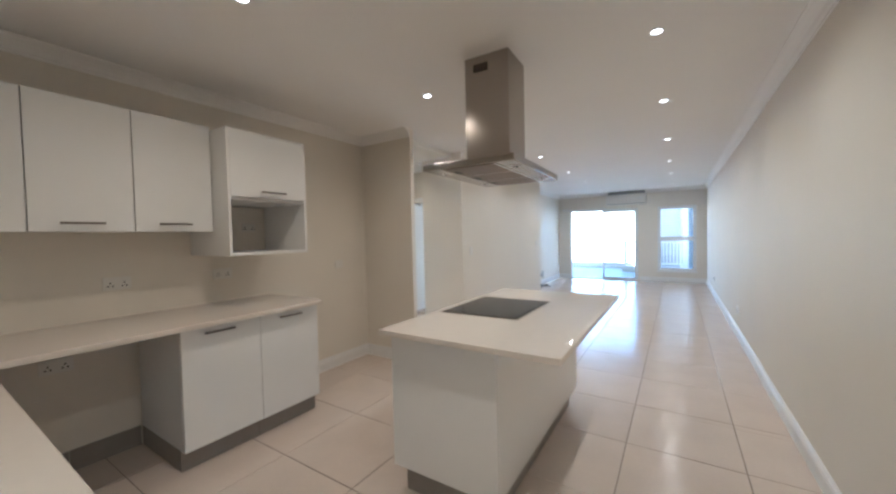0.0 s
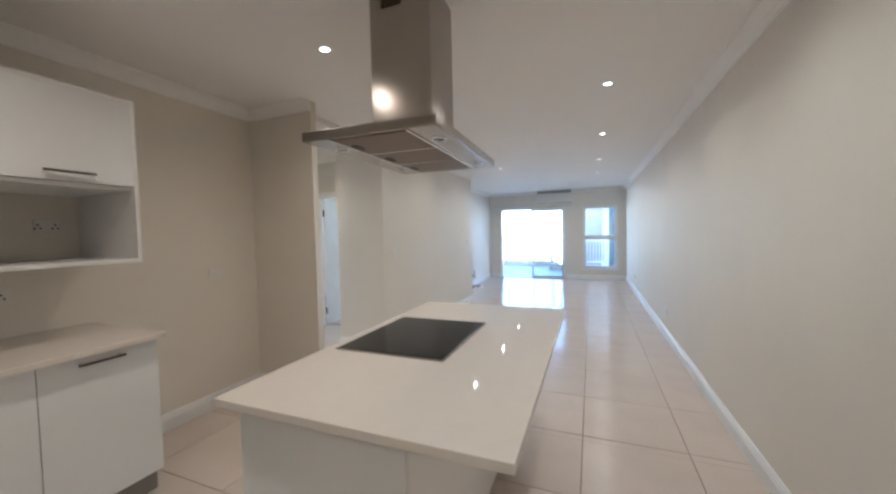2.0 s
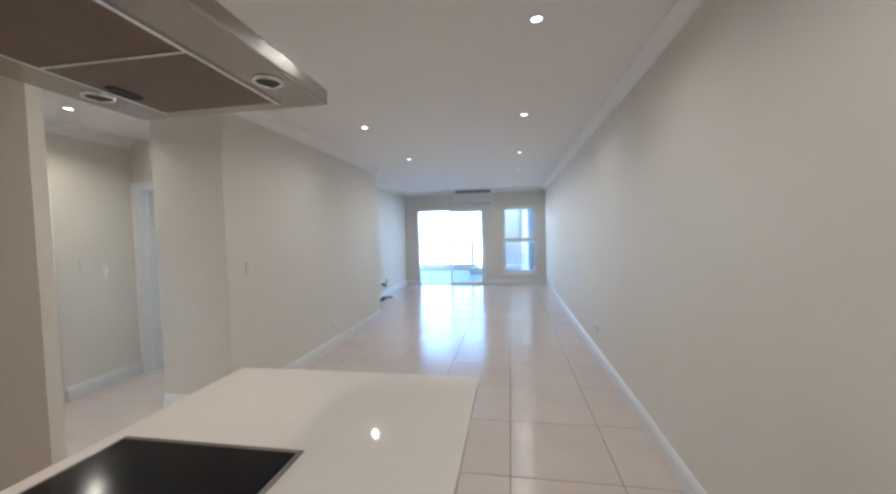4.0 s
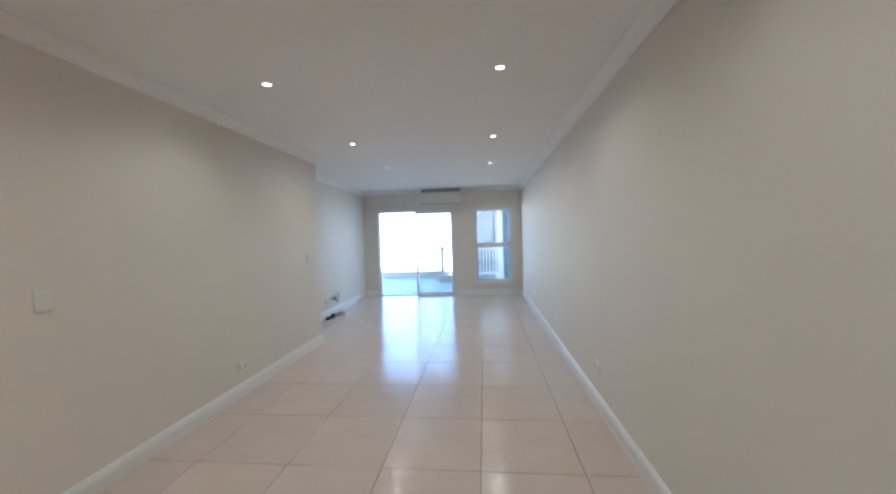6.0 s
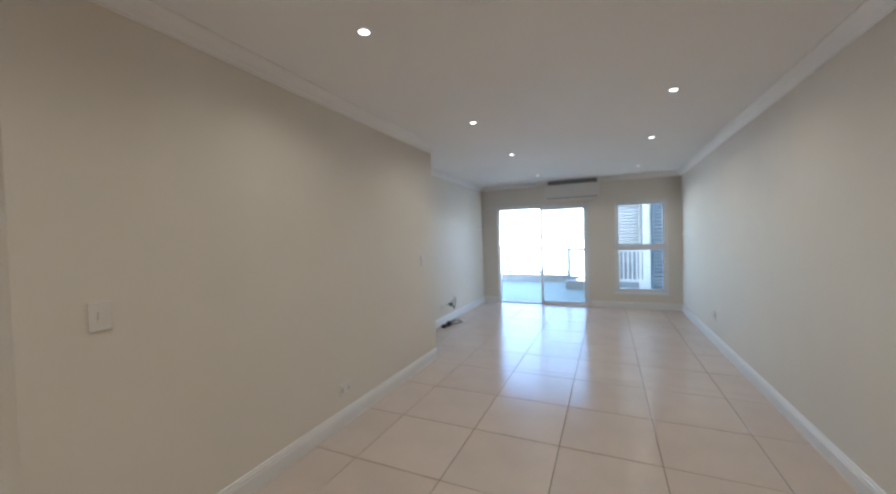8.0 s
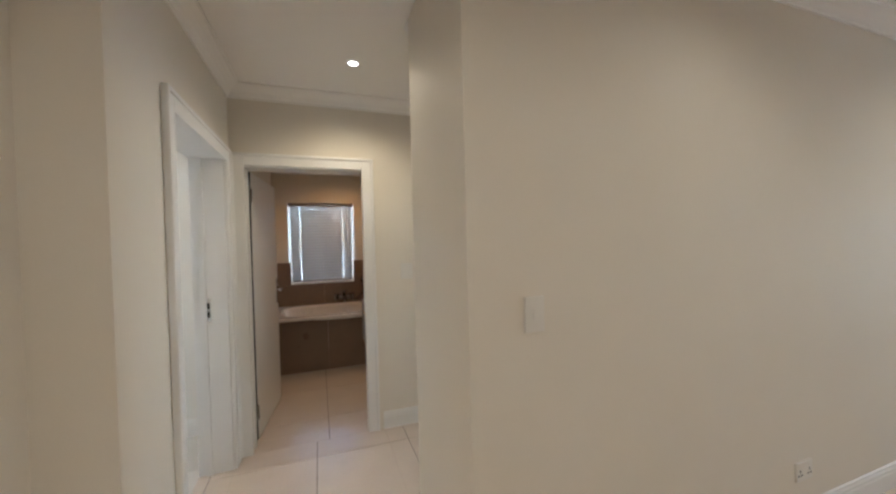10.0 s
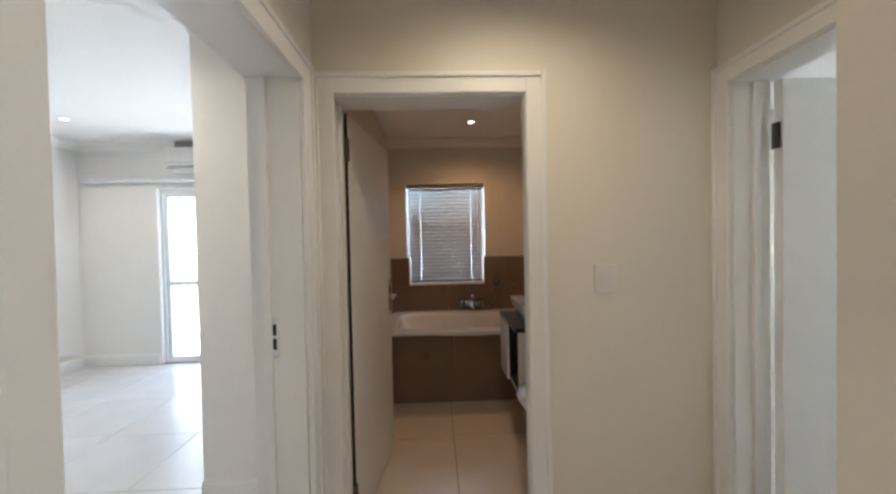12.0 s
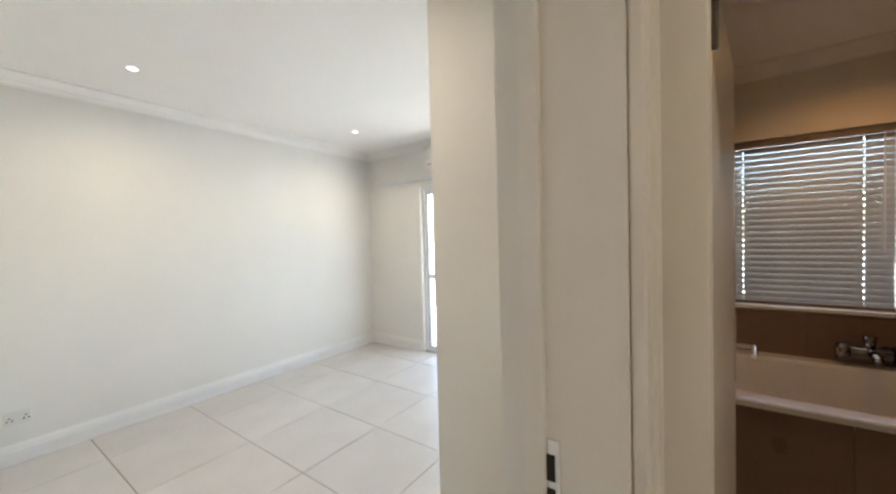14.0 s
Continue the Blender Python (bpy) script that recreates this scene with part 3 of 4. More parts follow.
part("plinth", box(-2.42, -0.86, -0.398, 0.30, 0.0, 0.148), KICK, pn)
tiled = thing("tile_skirting", "grey-brown tile skirting in the appliance bay", "skirting", kind="structure")
for y0, y1 in ((0.41, 0.78), (0.784, 1.13)):
    part("tile", box(ALC, ALC + 0.012, y0, y1, 0.0, 0.13, 0.001), KICK, tiled)

# wall cabinets
UF = -2.722
for y0, y1 in ((-0.22, 0.195), (0.195, 0.615), (0.615, 1.045), (1.045, 1.478)):
    c = thing("wall_cabinet", "white high-gloss wall cabinet with a bar handle", "cabinet", (-2.9, (y0 + y1) / 2, 1.46), "kitchen wall cabinets")
    part("carcass", box(ALC + 0.001, UF - 0.02, y0 + 0.001, y1 - 0.001, 1.465, 2.19, 0.001), CARCASS, c)
    d = part("door", box(UF - 0.018, UF, y0 + 0.0025, y1 - 0.0025, 1.458, 2.19, 0.0015), GLOSS, c)
    bar_handle(d, UF, (y0 + y1) / 2 - 0.015, 1.505, 0.18)
MF, M0, M1 = -2.517, 1.482, 2.088
mw = thing("microwave_cabinet", "white wall cabinet with an open microwave niche and lift door", "cabinet", (-2.8, 1.78, 1.285))
for nm, b in (("side_panel", (M0, M0 + 0.018, 1.285, 2.165)), ("side_panel", (M1 - 0.018, M1, 1.285, 2.165)), ("bottom_panel", (M0 + 0.018, M1 - 0.018, 1.285, 1.305)),
              ("shelf", (M0 + 0.018, M1 - 0.018, 1.675, 1.693)), ("top_panel", (M0 + 0.018, M1 - 0.018, 2.147, 2.165))):
    f = MF if nm != "shelf" else MF - 0.02
    part(nm, box(ALC + 0.001, f, *b, 0.001), CARCASS, mw)
d = part("lift_door", box(MF - 0.017, MF + 0.001, M0 + 0.019, M1 - 0.019, 1.696, 2.146, 0.0015), GLOSS, mw)
bar_handle(d, MF, 1.80, 1.738, 0.19)

for y, z in ((1.045, 1.125), (1.70, 1.125), (0.75, 0.665)):
    double_socket(ALC, y, z, (1, 0))
double_socket(ALC, 1.925, 1.50, (1, 0), "small white wall socket at the back of the niche", 0.105, 0.07)
light_switch(ALC, 2.90, 1.11, (1, 0), 0.10, 0.08, 2)

# island
isl = thing("kitchen_island", "white kitchen island with an overhanging quartz top", "kitchen island", (-0.95, 2.45, 0))
IX0, IX1, IY0, IY1 = -1.275, -0.655, 1.685, 3.20
part("worktop", box(-1.308, -0.347, 1.62, 3.27, 0.872, 0.900, 0.003), QUARTZ, isl, "white quartz top")
part("end_panel", box(IX0, IX1, IY0, IY0 + 0.02, 0.148, 0.871, 0.001), GLOSS, isl)
part("end_panel", box(IX0, IX1, IY1 - 0.02, IY1, 0.148, 0.871, 0.001), GLOSS, isl)
part("back_panel", box(IX1 - 0.02, IX1 + 0.001, IY0 + 0.021, IY1 - 0.021, 0.148, 0.871, 0.001), GLOSS, isl)
part("carcass", box(IX0 + 0.02, IX1 - 0.022, IY0 + 0.022, IY1 - 0.022, 0.150, 0.869), CARCASS, isl)
for y0, y1 in ((IY0 + 0.022, 2.19), (2.193, 2.70), (2.703, IY1 - 0.022)):
    d = part("front_door", box(IX0, IX0 + 0.018, y0, y1, 0.150, 0.866, 0.0015), GLOSS, isl)
    bar_handle(d, IX0, (y0 + y1) / 2, 0.82, 0.17, (-1, 0))
part("plinth", box(IX0 + 0.05, IX1 - 0.05, IY0 + 0.045, IY1 - 0.045, 0.0, 0.147, 0.001), KICK, isl, "grey-brown plinth")

hob = thing("hob", "black ceramic glass hob with a steel rim", "hob", (-0.99, 2.45, 0.9))
part("rim", box(-1.252, -0.730, 2.140, 2.768, 0.9002, 0.9045, 0.0015), STEEL, hob, "steel rim")
part("glass_top", box(-1.240, -0.744, 2.156, 2.753, 0.9030, 0.9065, 0.001), BLACK_GLASS, hob)

# extractor hood
HX0, HX1, HY0, HY1, HZ = -1.275, -0.695, 2.005, 2.905, 1.782
hood = thing("extractor_hood", "brushed steel island extractor hood hung from the ceiling", "extractor hood", (-0.99, 2.47, HZ))
part("chimney", box(-1.150, -0.848, 2.340, 2.635, 1.835, CEIL, 0.002), STEEL, hood)
part("canopy", box(HX0, HX1, HY0, HY1, HZ, HZ + 0.040, 0.004), STEEL, hood)
part("canopy_top", loft([[(HX0 + 0.02, HY0 + 0.02, HZ + 0.0405), (HX1 - 0.02, HY0 + 0.02, HZ + 0.0405), (HX1 - 0.02, HY1 - 0.02, HZ + 0.0405), (HX0 + 0.02, HY1 - 0.02, HZ + 0.0405)],
                         [(-1.160, 2.33, HZ + 0.053), (-0.838, 2.33, HZ + 0.053), (-0.838, 2.645, HZ + 0.053), (-1.160, 2.645, HZ + 0.053)]]), STEEL, hood)
FX0, FX1 = -1.150, -0.812
ys = (2.022, 2.300, 2.578, 2.856)
for y0, y1 in zip(ys, ys[1:]):
    f = part("filter", box(FX0 + 0.006, FX1 - 0.006, y0 + 0.005, y1 - 0.005, HZ - 0.003, HZ + 0.002, 0.001), MESH, hood, "aluminium grease filter")
    grip = loft([oval(FX0 + 0.035, (y0 + y1) / 2, rx, ry, HZ - h, 20, 3) for rx, ry, h in ((0.018, 0.040, 0.002), (0.018, 0.040, 0.006), (0.014, 0.036, 0.0065), (0.013, 0.035, 0.0035))], True, False)
    part("latch", grip, BLACK, f, "black recessed filter latch")
for nm, b in (("filter_rail", (FX0 - 0.004, FX0 + 0.005, 2.016, 2.862)), ("filter_rail", (FX1 - 0.005, FX1 + 0.004, 2.016, 2.862)),
              ("filter_bar", (FX0 + 0.005, FX1 - 0.005, 2.296, 2.304)), ("filter_bar", (FX0 + 0.005, FX1 - 0.005, 2.574, 2.582))):
    part(nm, box(*b, HZ - 0.005, HZ + 0.001, 0.001), CHROME, hood)
for x, y in ((-0.755, 2.185), (-0.755, 2.735), (-1.205, 2.175), (-1.205, 2.730)):
    lm = part("hood_lamp", loft([oval(x, y, r, r, HZ - h, 20) for r, h in ((0.034, -0.001), (0.033, 0.004), (0.027, 0.005), (0.025, 0.001))], False, False), CHROME, hood, "unlit round hood lamp", True)
    part("lens", tube((x, y, HZ - 0.002), (x, y, HZ - 0.001), 0.025, sides=18), BLACK_GLASS, lm)
vent = part("vent", box(-1.088, -0.988, 2.338, 2.341, 2.450, 2.500), DARK, hood, "dark vent slots")
for k in range(6):
    part("slat", box(-1.088, -0.988, 2.3365, 2.3385, 2.4535 + k * 0.008, 2.4565 + k * 0.008), HANDLE, vent)
hood.rotation_euler.z = radians(1.5)

# ---- living room fixtures ----
light_switch(LEFT, 4.765, 1.17, (1, 0), 0.075, 0.12)
light_switch(LEFT, 7.60, 1.205, (1, 0), 0.075, 0.11)
double_socket(LEFT, 6.24, 0.285, (1, 0), w=0.12, h=0.09)
double_socket(RIGHT, 6.12, 0.345, (-1, 0), w=0.12, h=0.09)
double_socket(RIGHT, 9.58, 0.360, (-1, 0), w=0.12, h=0.09)
double_socket(ALC, 9.45, 0.29, (1, 0), w=0.12, h=0.09)
double_socket(ALC, 9.93, 0.31, (1, 0), w=0.12, h=0.09)

cable = thing("wall_cable", "black cables with a plug hanging out of the wall", "cable", (ALC + 0.03, 9.75, 0.3))
part("plug", box(ALC + 0.010, ALC + 0.055, 9.72, 9.78, 0.265, 0.315, 0.008), BLACK, cable)
part("lead", path_tube([(ALC + 0.05, 9.75, 0.27), (ALC + 0.07, 9.78, 0.21), (ALC + 0.06, 9.84, 0.24), (ALC + 0.05, 9.90, 0.33), (ALC + 0.02, 9.94, 0.39)], 0.006), BLACK, cable)
part("lead", path_tube([(ALC + 0.05, 9.72, 0.29), (ALC + 0.06, 9.62, 0.33), (ALC + 0.03, 9.55, 0.31)], 0.006), BLACK, cable)
strip = thing("power_strip", "black adapter and coiled cable lying on the floor", "extension lead", (-2.95, 9.45, 0))
part("adapter", box(-3.02, -2.95, 9.22, 9.32, 0.0, 0.05, 0.008), BLACK, strip)
part("adapter", box(-2.99, -2.93, 9.36, 9.44, 0.0, 0.075, 0.008), BLACK, strip)
part("coil", path_tube([(-2.92 + 0.075 * math.cos(a) * (1 + 0.12 * math.sin(3 * a)), 9.62 + 0.13 * math.sin(a), 0.012 + 0.004 * (a % 3)) for a in [k * 0.42 for k in range(46)]], 0.007, 8), BLACK, strip)
part("lead", path_tube([(-2.96, 9.44, 0.02), (-2.90, 9.50, 0.010), (-2.80, 9.58, 0.006), (-2.78, 9.70, 0.006), (-2.88, 9.80, 0.006)], 0.005), PLASTIC, strip, "thin white lead")


def air_conditioner(name, axis, face, out, a0, a1, z0, z1, top):
    """A wall-hung split unit: rounded body, front panel, air outlet flap and a dark louvred intake above."""
    t = thing(name, "white wall-mounted split air conditioner", "air conditioner")

    def b(nm, b0, b1, d0, d1, c0, c1, m, parent, bev=0.0, label=""):
        u0, u1 = sorted((face + out * d0, face + out * d1))
        return part(nm, box(b0, b1, u0, u1, c0, c1, bev) if axis == "x" else box(u0, u1, b0, b1, c0, c1, bev), m, parent, label)
    body = b("body", a0, a1, 0.0, 0.19, z0 + 0.03, z1, PLASTIC, t, 0.02)
    b("front_panel", a0 + 0.004, a1 - 0.004, 0.188, 0.205, z0 + 0.09, z1 - 0.012, PLASTIC, t, 0.006)
    b("outlet_flap", a0 + 0.05, a1 - 0.05, 0.10, 0.18, z0 + 0.005, z0 + 0.028, PLASTIC, t, 0.004)
    b("outlet", a0 + 0.04, a1 - 0.04, 0.06, 0.191, z0 + 0.045, z0 + 0.062, RAIL, t)
    b("display", a1 - 0.17, a1 - 0.09, 0.204, 0.2065, z0 + 0.20, z0 + 0.225, FRAME, t)
    g = b("intake", a0 + 0.06, a1 - 0.04, 0.03, 0.10, z1 - 0.001, top, DARK_FRAME, t, 0.0, "grey intake grille")
    n = 4
    for k in range(n):
        c = z1 + (top - z1) * (k + 0.5) / n
        b("intake_slat", a0 + 0.06, a1 - 0.04, 0.098, 0.112, c - 0.005, c + 0.005, DARK_FRAME, g)
    return t


air_conditioner("air_conditioner", "x", FAR, -1, -1.70, -0.67, 2.135, 2.46, 2.545)
air_conditioner("air_conditioner", "y", MX0, 1, 1.06, 1.90, 2.19, 2.46, 2.545)
rail = thing("curtain_rail", "white curtain rail over the bedroom sliding door", "curtain rail", (MX0 + 0.05, 1.4, 2.12))
part("rail", box(MX0 + 0.04, MX0 + 0.075, 0.06, 2.74, 2.10, 2.135, 0.004), FRAME, rail)
for y in (0.12, 1.4, 2.68):
    part("bracket", box(MX0, MX0 + 0.06, y - 0.012, y + 0.012, 2.112, 2.15, 0.002), FRAME, rail)
rail2 = thing("curtain_rail", "white curtain rail over the terrace door", "curtain rail", (-1.8, FAR - 0.05, 2.09))
part("rail", box(-2.98, -1.72, FAR - 0.075, FAR - 0.045, 2.075, 2.10, 0.004), FRAME, rail2)
for x in (-2.90, -1.80):
    part("bracket", box(x - 0.012, x + 0.012, FAR - 0.06, FAR, 2.085, 2.115, 0.002), FRAME, rail2)
double_socket(-3.80, MY0, 0.30, (0, 1), w=0.12, h=0.09)
light_switch(-4.18, 4.735, 1.195, (1, 0), 0.09, 0.12, 2)

# ---- bathroom ----
bt = thing("tiled_dado", "brown wall tiles round the bath up to the window", "wall tiles", kind="structure")
TZ = 1.188


def dado(axis, face, out, a0, a1, z0, z1, step, holes=()):
    """Wall tiles on one face, laid in two courses, leaving the holes free."""
    zs = [z0, (z0 + z1) / 2, z1]
    a = a0
    while a < a1 - 0.02:
        b = min(a + step, a1)
        for c0, c1 in zip(zs, zs[1:]):
            cells = [(a, b, c0, c1)]
            for h0, h1, hz0, hz1 in holes:
                cut = []
                for p, q, r, s in cells:
                    if q <= h0 or p >= h1 or s <= hz0 or r >= hz1:
                        cut.append((p, q, r, s))
                        continue
                    cut += [u for u in ((p, min(q, h0), r, s), (max(p, h1), q, r, s), (max(p, h0), min(q, h1), r, hz0)) if u[1] - u[0] > 0.01 and u[3] - u[2] > 0.01]
                cells = cut
            for p, q, r, s in cells:
                u0, u1 = sorted((face, face + out * 0.010))
                g = 0.0005
                part("tile", box(p + g, q - g, u0, u1, r + g, s - g, 0.0008, 1) if axis == "x" else box(u0, u1, p + g, q - g, r + g, s - g, 0.0008, 1), BATH_TILE, bt)
        a = b


dado("y", BX0, 1, BY0, BY1, 0.60, TZ, 0.60, [(BW[0] + 0.03, BW[1] - 0.03, BW[2], BW[3])])
dado("x", BY1, -1, BX0 + 0.012, BX1, 0.0, TZ, 0.60)
dado("x", BY0, 1, BX0 + 0.012, -5.60, 0.60, TZ, 0.58)
tr = thing("window_trim", "white trim round the bathroom window", "window trim", kind="structure")
part("side_trim", box(BX0 - 0.10, BX0 + 0.006, BW[0] - 0.006, BW[0] + 0.016, TZ, BW[3], 0.002), TRIM, tr)
part("side_trim", box(BX0 - 0.10, BX0 + 0.006, BW[1] - 0.016, BW[1] + 0.006, TZ, BW[3], 0.002), TRIM, tr)
part("low_side_trim", box(BX0 - 0.10, BX0 + 0.014, BW[0] + 0.030, BW[0] + 0.042, BW[2], TZ, 0.002), TRIM, tr)
part("low_side_trim", box(BX0 - 0.10, BX0 + 0.014, BW[1] - 0.042, BW[1] - 0.030, BW[2], TZ, 0.002), TRIM, tr)
part("sill", box(BX0 - 0.10, BX0 + 0.018, BW[0] + 0.030, BW[1] - 0.030, BW[2] - 0.004, BW[2] + 0.018, 0.002), TRIM, tr)

bl = thing("venetian_blind", "white venetian blind with closed slats", "blind", (BX0 - 0.04, 4.14, 1.95))
part("head_rail", box(BX0 - 0.07, BX0 - 0.015, BW[0] + 0.018, BW[1] - 0.018, BW[3] - 0.042, BW[3] - 0.004, 0.003), BLIND_RAIL, bl, "taupe head rail")
slat = bmesh.new()
half = (BW[1] - BW[0]) / 2 - 0.044
ringpts = [(-0.0080, 0.0182), (-0.0007, 0.0045), (0.003, -0.0050), (0.0070, -0.0180)]
hole = half - 0.115
stations = (-half, -hole - 0.005, -hole + 0.005, hole - 0.005, hole + 0.005, half)
top_v = [[slat.verts.new((u, y, v)) for u, v in ringpts] for y in stations]
bot_v = [[slat.verts.new((u, y, v - 0.0022)) for u, v in ringpts] for y in stations]
for j in range(5):
    for i in range(3):
        if i == 1 and j in (1, 3):          # cord holes
            continue
        slat.faces.new((top_v[j][i], top_v[j][i + 1], top_v[j + 1][i + 1], top_v[j + 1][i]))
        slat.faces.new((bot_v[j][i], bot_v[j + 1][i], bot_v[j + 1][i + 1], bot_v[j][i + 1]))
    for k in (0, 3):
        slat.faces.new((top_v[j][k], top_v[j + 1][k], bot_v[j + 1][k], bot_v[j][k]))
bmesh.ops.recalc_face_normals(slat, faces=slat.faces)
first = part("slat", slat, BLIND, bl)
n_slats = 26
for k in range(n_slats):
    ob = first if k == 0 else first.copy()
    if k:
        scene.collection.objects.link(ob)
    ob.matrix_parent_inverse = bl.matrix_basis.inverted()
    ob.location = (BX0 - 0.045, (BW[0] + BW[1]) / 2, BW[3] - 0.062 - k * 0.0378)
part("bottom_rail", box(BX0 - 0.065, BX0 - 0.025, BW[0] + 0.044, BW[1] - 0.044, BW[2] + 0.022, BW[2] + 0.042, 0.003), BLIND_RAIL, bl, "taupe bottom rail")
for y in (-hole, hole):
    part("ladder_cord", tube((BX0 - 0.030, (BW[0] + BW[1]) / 2 + y, BW[2] + 0.04), (BX0 - 0.030, (BW[0] + BW[1]) / 2 + y, BW[3] - 0.04), 0.0012, sides=6), FRAME, bl, "thin white ladder cord")
part("wand", tube((BX0 - 0.016, BW[1] - 0.09, 1.25), (BX0 - 0.016, BW[1] - 0.09, 1.92), 0.004, sides=8), PLASTIC, bl)

tub = thing("bathtub", "white built-in bathtub with a brown tiled front panel", "bathtub", (-6.17, 4.44, 0))
MIX_Y = 4.40
TX0, TX1, TY0, TY1, TZ0 = BX0 + 0.012, -5.60, BY0 + 0.012, BY1 - 0.014, 0.630
cx, cy = (TX0 + TX1) / 2, (TY0 + TY1) / 2


def rect_ring(mx, my, z, n=9):
    """A ring of points round a rectangle, matching oval()'s count and order."""
    return oval(cx, cy, mx, my, z, 36, 14.0)


rim = [rect_ring((TX1 - TX0) / 2, (TY1 - TY0) / 2, TZ0 - 0.030), rect_ring((TX1 - TX0) / 2, (TY1 - TY0) / 2, TZ0 - 0.006), rect_ring((TX1 - TX0) / 2 - 0.008, (TY1 - TY0) / 2 - 0.008, TZ0),
       oval(cx, cy, 0.35, 0.74, TZ0, 36, 5), oval(cx, cy, 0.335, 0.72, TZ0 - 0.02, 36, 5), oval(cx, cy, 0.29, 0.65, TZ0 - 0.25, 36, 4), oval(cx, cy, 0.24, 0.54, TZ0 - 0.42, 36, 3.5)]
part("tub_shell", loft(rim, True, False), SANITARY, tub, smooth=False)
for y0, y1 in ((TY0, 4.17), (4.17, 4.78), (4.78, TY1)):
    part("panel_tile", box(-5.74, -5.72, y0 + 0.001, y1 - 0.001, 0.0, 0.601, 0.001), BATH_TILE, tub, "brown tile")
mix = thing("bath_mixer", "chrome bath mixer toned dark for the room it mirrors, with round knobs and a hand shower", "tap", (BX0 + 0.09, MIX_Y, TZ0))
wall_x = BX0 + 0.010
part("body", loft([oval(0, 0, rx, rz, 0, 20, 2.4) for rx, rz in ((0.022, 0.022),)] + [oval(0, 0, r, r, h, 20, 2.4) for r, h in ((0.034, 0.01), (0.034, 0.17), (0.030, 0.18))]), BATH_CHROME, mix, smooth=True).matrix_basis = pose(wall_x + 0.065, MIX_Y - 0.09, 0.705, -90)
for y in (MIX_Y - 0.075, MIX_Y + 0.075):
    part("wall_flange", tube((wall_x, y, 0.705), (wall_x + 0.012, y, 0.705), 0.036, 0.030, 24), BATH_CHROME, mix, smooth=False)
    part("inlet", tube((wall_x + 0.012, y, 0.705), (wall_x + 0.06, y, 0.705), 0.017), BATH_CHROME, mix, smooth=True)
for y, d in ((MIX_Y - 0.09, -1), (MIX_Y + 0.09, 1)):
    knob = part("knob", tube((wall_x + 0.065, y, 0.705), (wall_x + 0.065, y + d * 0.035, 0.705), 0.052, 0.048, 20), BATH_CHROME, mix, "round chrome knob", True)
    part("knob_cap", tube((wall_x + 0.065, y + d * 0.035, 0.705), (wall_x + 0.065, y + d * 0.040, 0.705), 0.024, 0.020, 18), CHROME, knob)
part("diverter", tube((wall_x + 0.065, MIX_Y, 0.730), (wall_x + 0.065, MIX_Y, 0.800), 0.018, 0.028), BATH_CHROME, mix, smooth=True)
part("spout", path_tube([(wall_x + 0.065, MIX_Y, 0.720), (wall_x + 0.12, MIX_Y, 0.714), (wall_x + 0.175, MIX_Y, 0.704), (wall_x + 0.195, MIX_Y, 0.664)], 0.020, 14), BATH_CHROME, mix, smooth=True)
hose = [(wall_x + 0.07, MIX_Y + 0.04 + 0.20 * k / 12, 0.715 - 0.075 * math.sin(math.pi * k / 12) + 0.045 * (k / 12)) for k in range(13)]
part("hose", path_tube(hose + [(wall_x + 0.055, MIX_Y + 0.25, 0.83), (wall_x + 0.05, MIX_Y + 0.25, 0.88)], 0.008), BATH_CHROME, mix, smooth=True)
part("hand_shower", path_tube([(wall_x + 0.05, MIX_Y + 0.25, 0.84), (wall_x + 0.055, MIX_Y + 0.25, 0.93)], 0.012), BATH_CHROME, mix, smooth=True)
part("shower_head", tube((wall_x + 0.04, MIX_Y + 0.25, 0.945), (wall_x + 0.085, MIX_Y + 0.25, 0.925), 0.026, 0.038), BATH_CHROME, mix, smooth=True)
part("wall_bracket", box(wall_x, wall_x + 0.05, MIX_Y + 0.225, MIX_Y + 0.275, 0.89, 0.915, 0.004), BATH_CHROME, mix)

van = thing("vanity", "white wall-hung vanity with a black stone top", "vanity", (-5.25, 4.9, 0.35))
VX0, VX1, VY0 = -5.53, -4.955, 4.525
part("stone_top", box(VX0, VX1, VY0, BY1 - 0.012, 0.770, 0.800, 0.002), BLACK_STONE, van, "black granite top")
part("side_panel", box(VX1 - 0.035, VX1 - 0.017, VY0 + 0.02, BY1 - 0.012, 0.36, 0.769, 0.001), GLOSS, van)
part("side_panel", box(VX0 + 0.012, VX0 + 0.030, VY0 + 0.02, BY1 - 0.012, 0.36, 0.769, 0.001), GLOSS, van)
part("bottom_panel", box(VX0 + 0.030, VX1 - 0.035, VY0 + 0.02, BY1 - 0.012, 0.36, 0.378, 0.001), GLOSS, van)
VM = -5.255
part("front_door", box(VX0 + 0.012, VM, VY0 + 0.002, VY0 + 0.019, 0.362, 0.768, 0.0015), GLOSS, van)
part("divider", box(VM - 0.016, VM, VY0 + 0.02, VY0 + 0.30, 0.379, 0.768), BLACK_STONE, van)
niche = part("niche", box(VM + 0.001, VX1 - 0.036, VY0 + 0.285, VY0 + 0.30, 0.379, 0.768), BLACK_STONE, van, "dark open niche")
part("niche_floor", box(VM + 0.001, VX1 - 0.036, VY0 + 0.022, VY0 + 0.284, 0.379, 0.385), BLACK_STONE, niche)
part("niche_side", box(VX1 - 0.041, VX1 - 0.036, VY0 + 0.022, VY0 + 0.284, 0.386, 0.768), BLACK_STONE, niche)

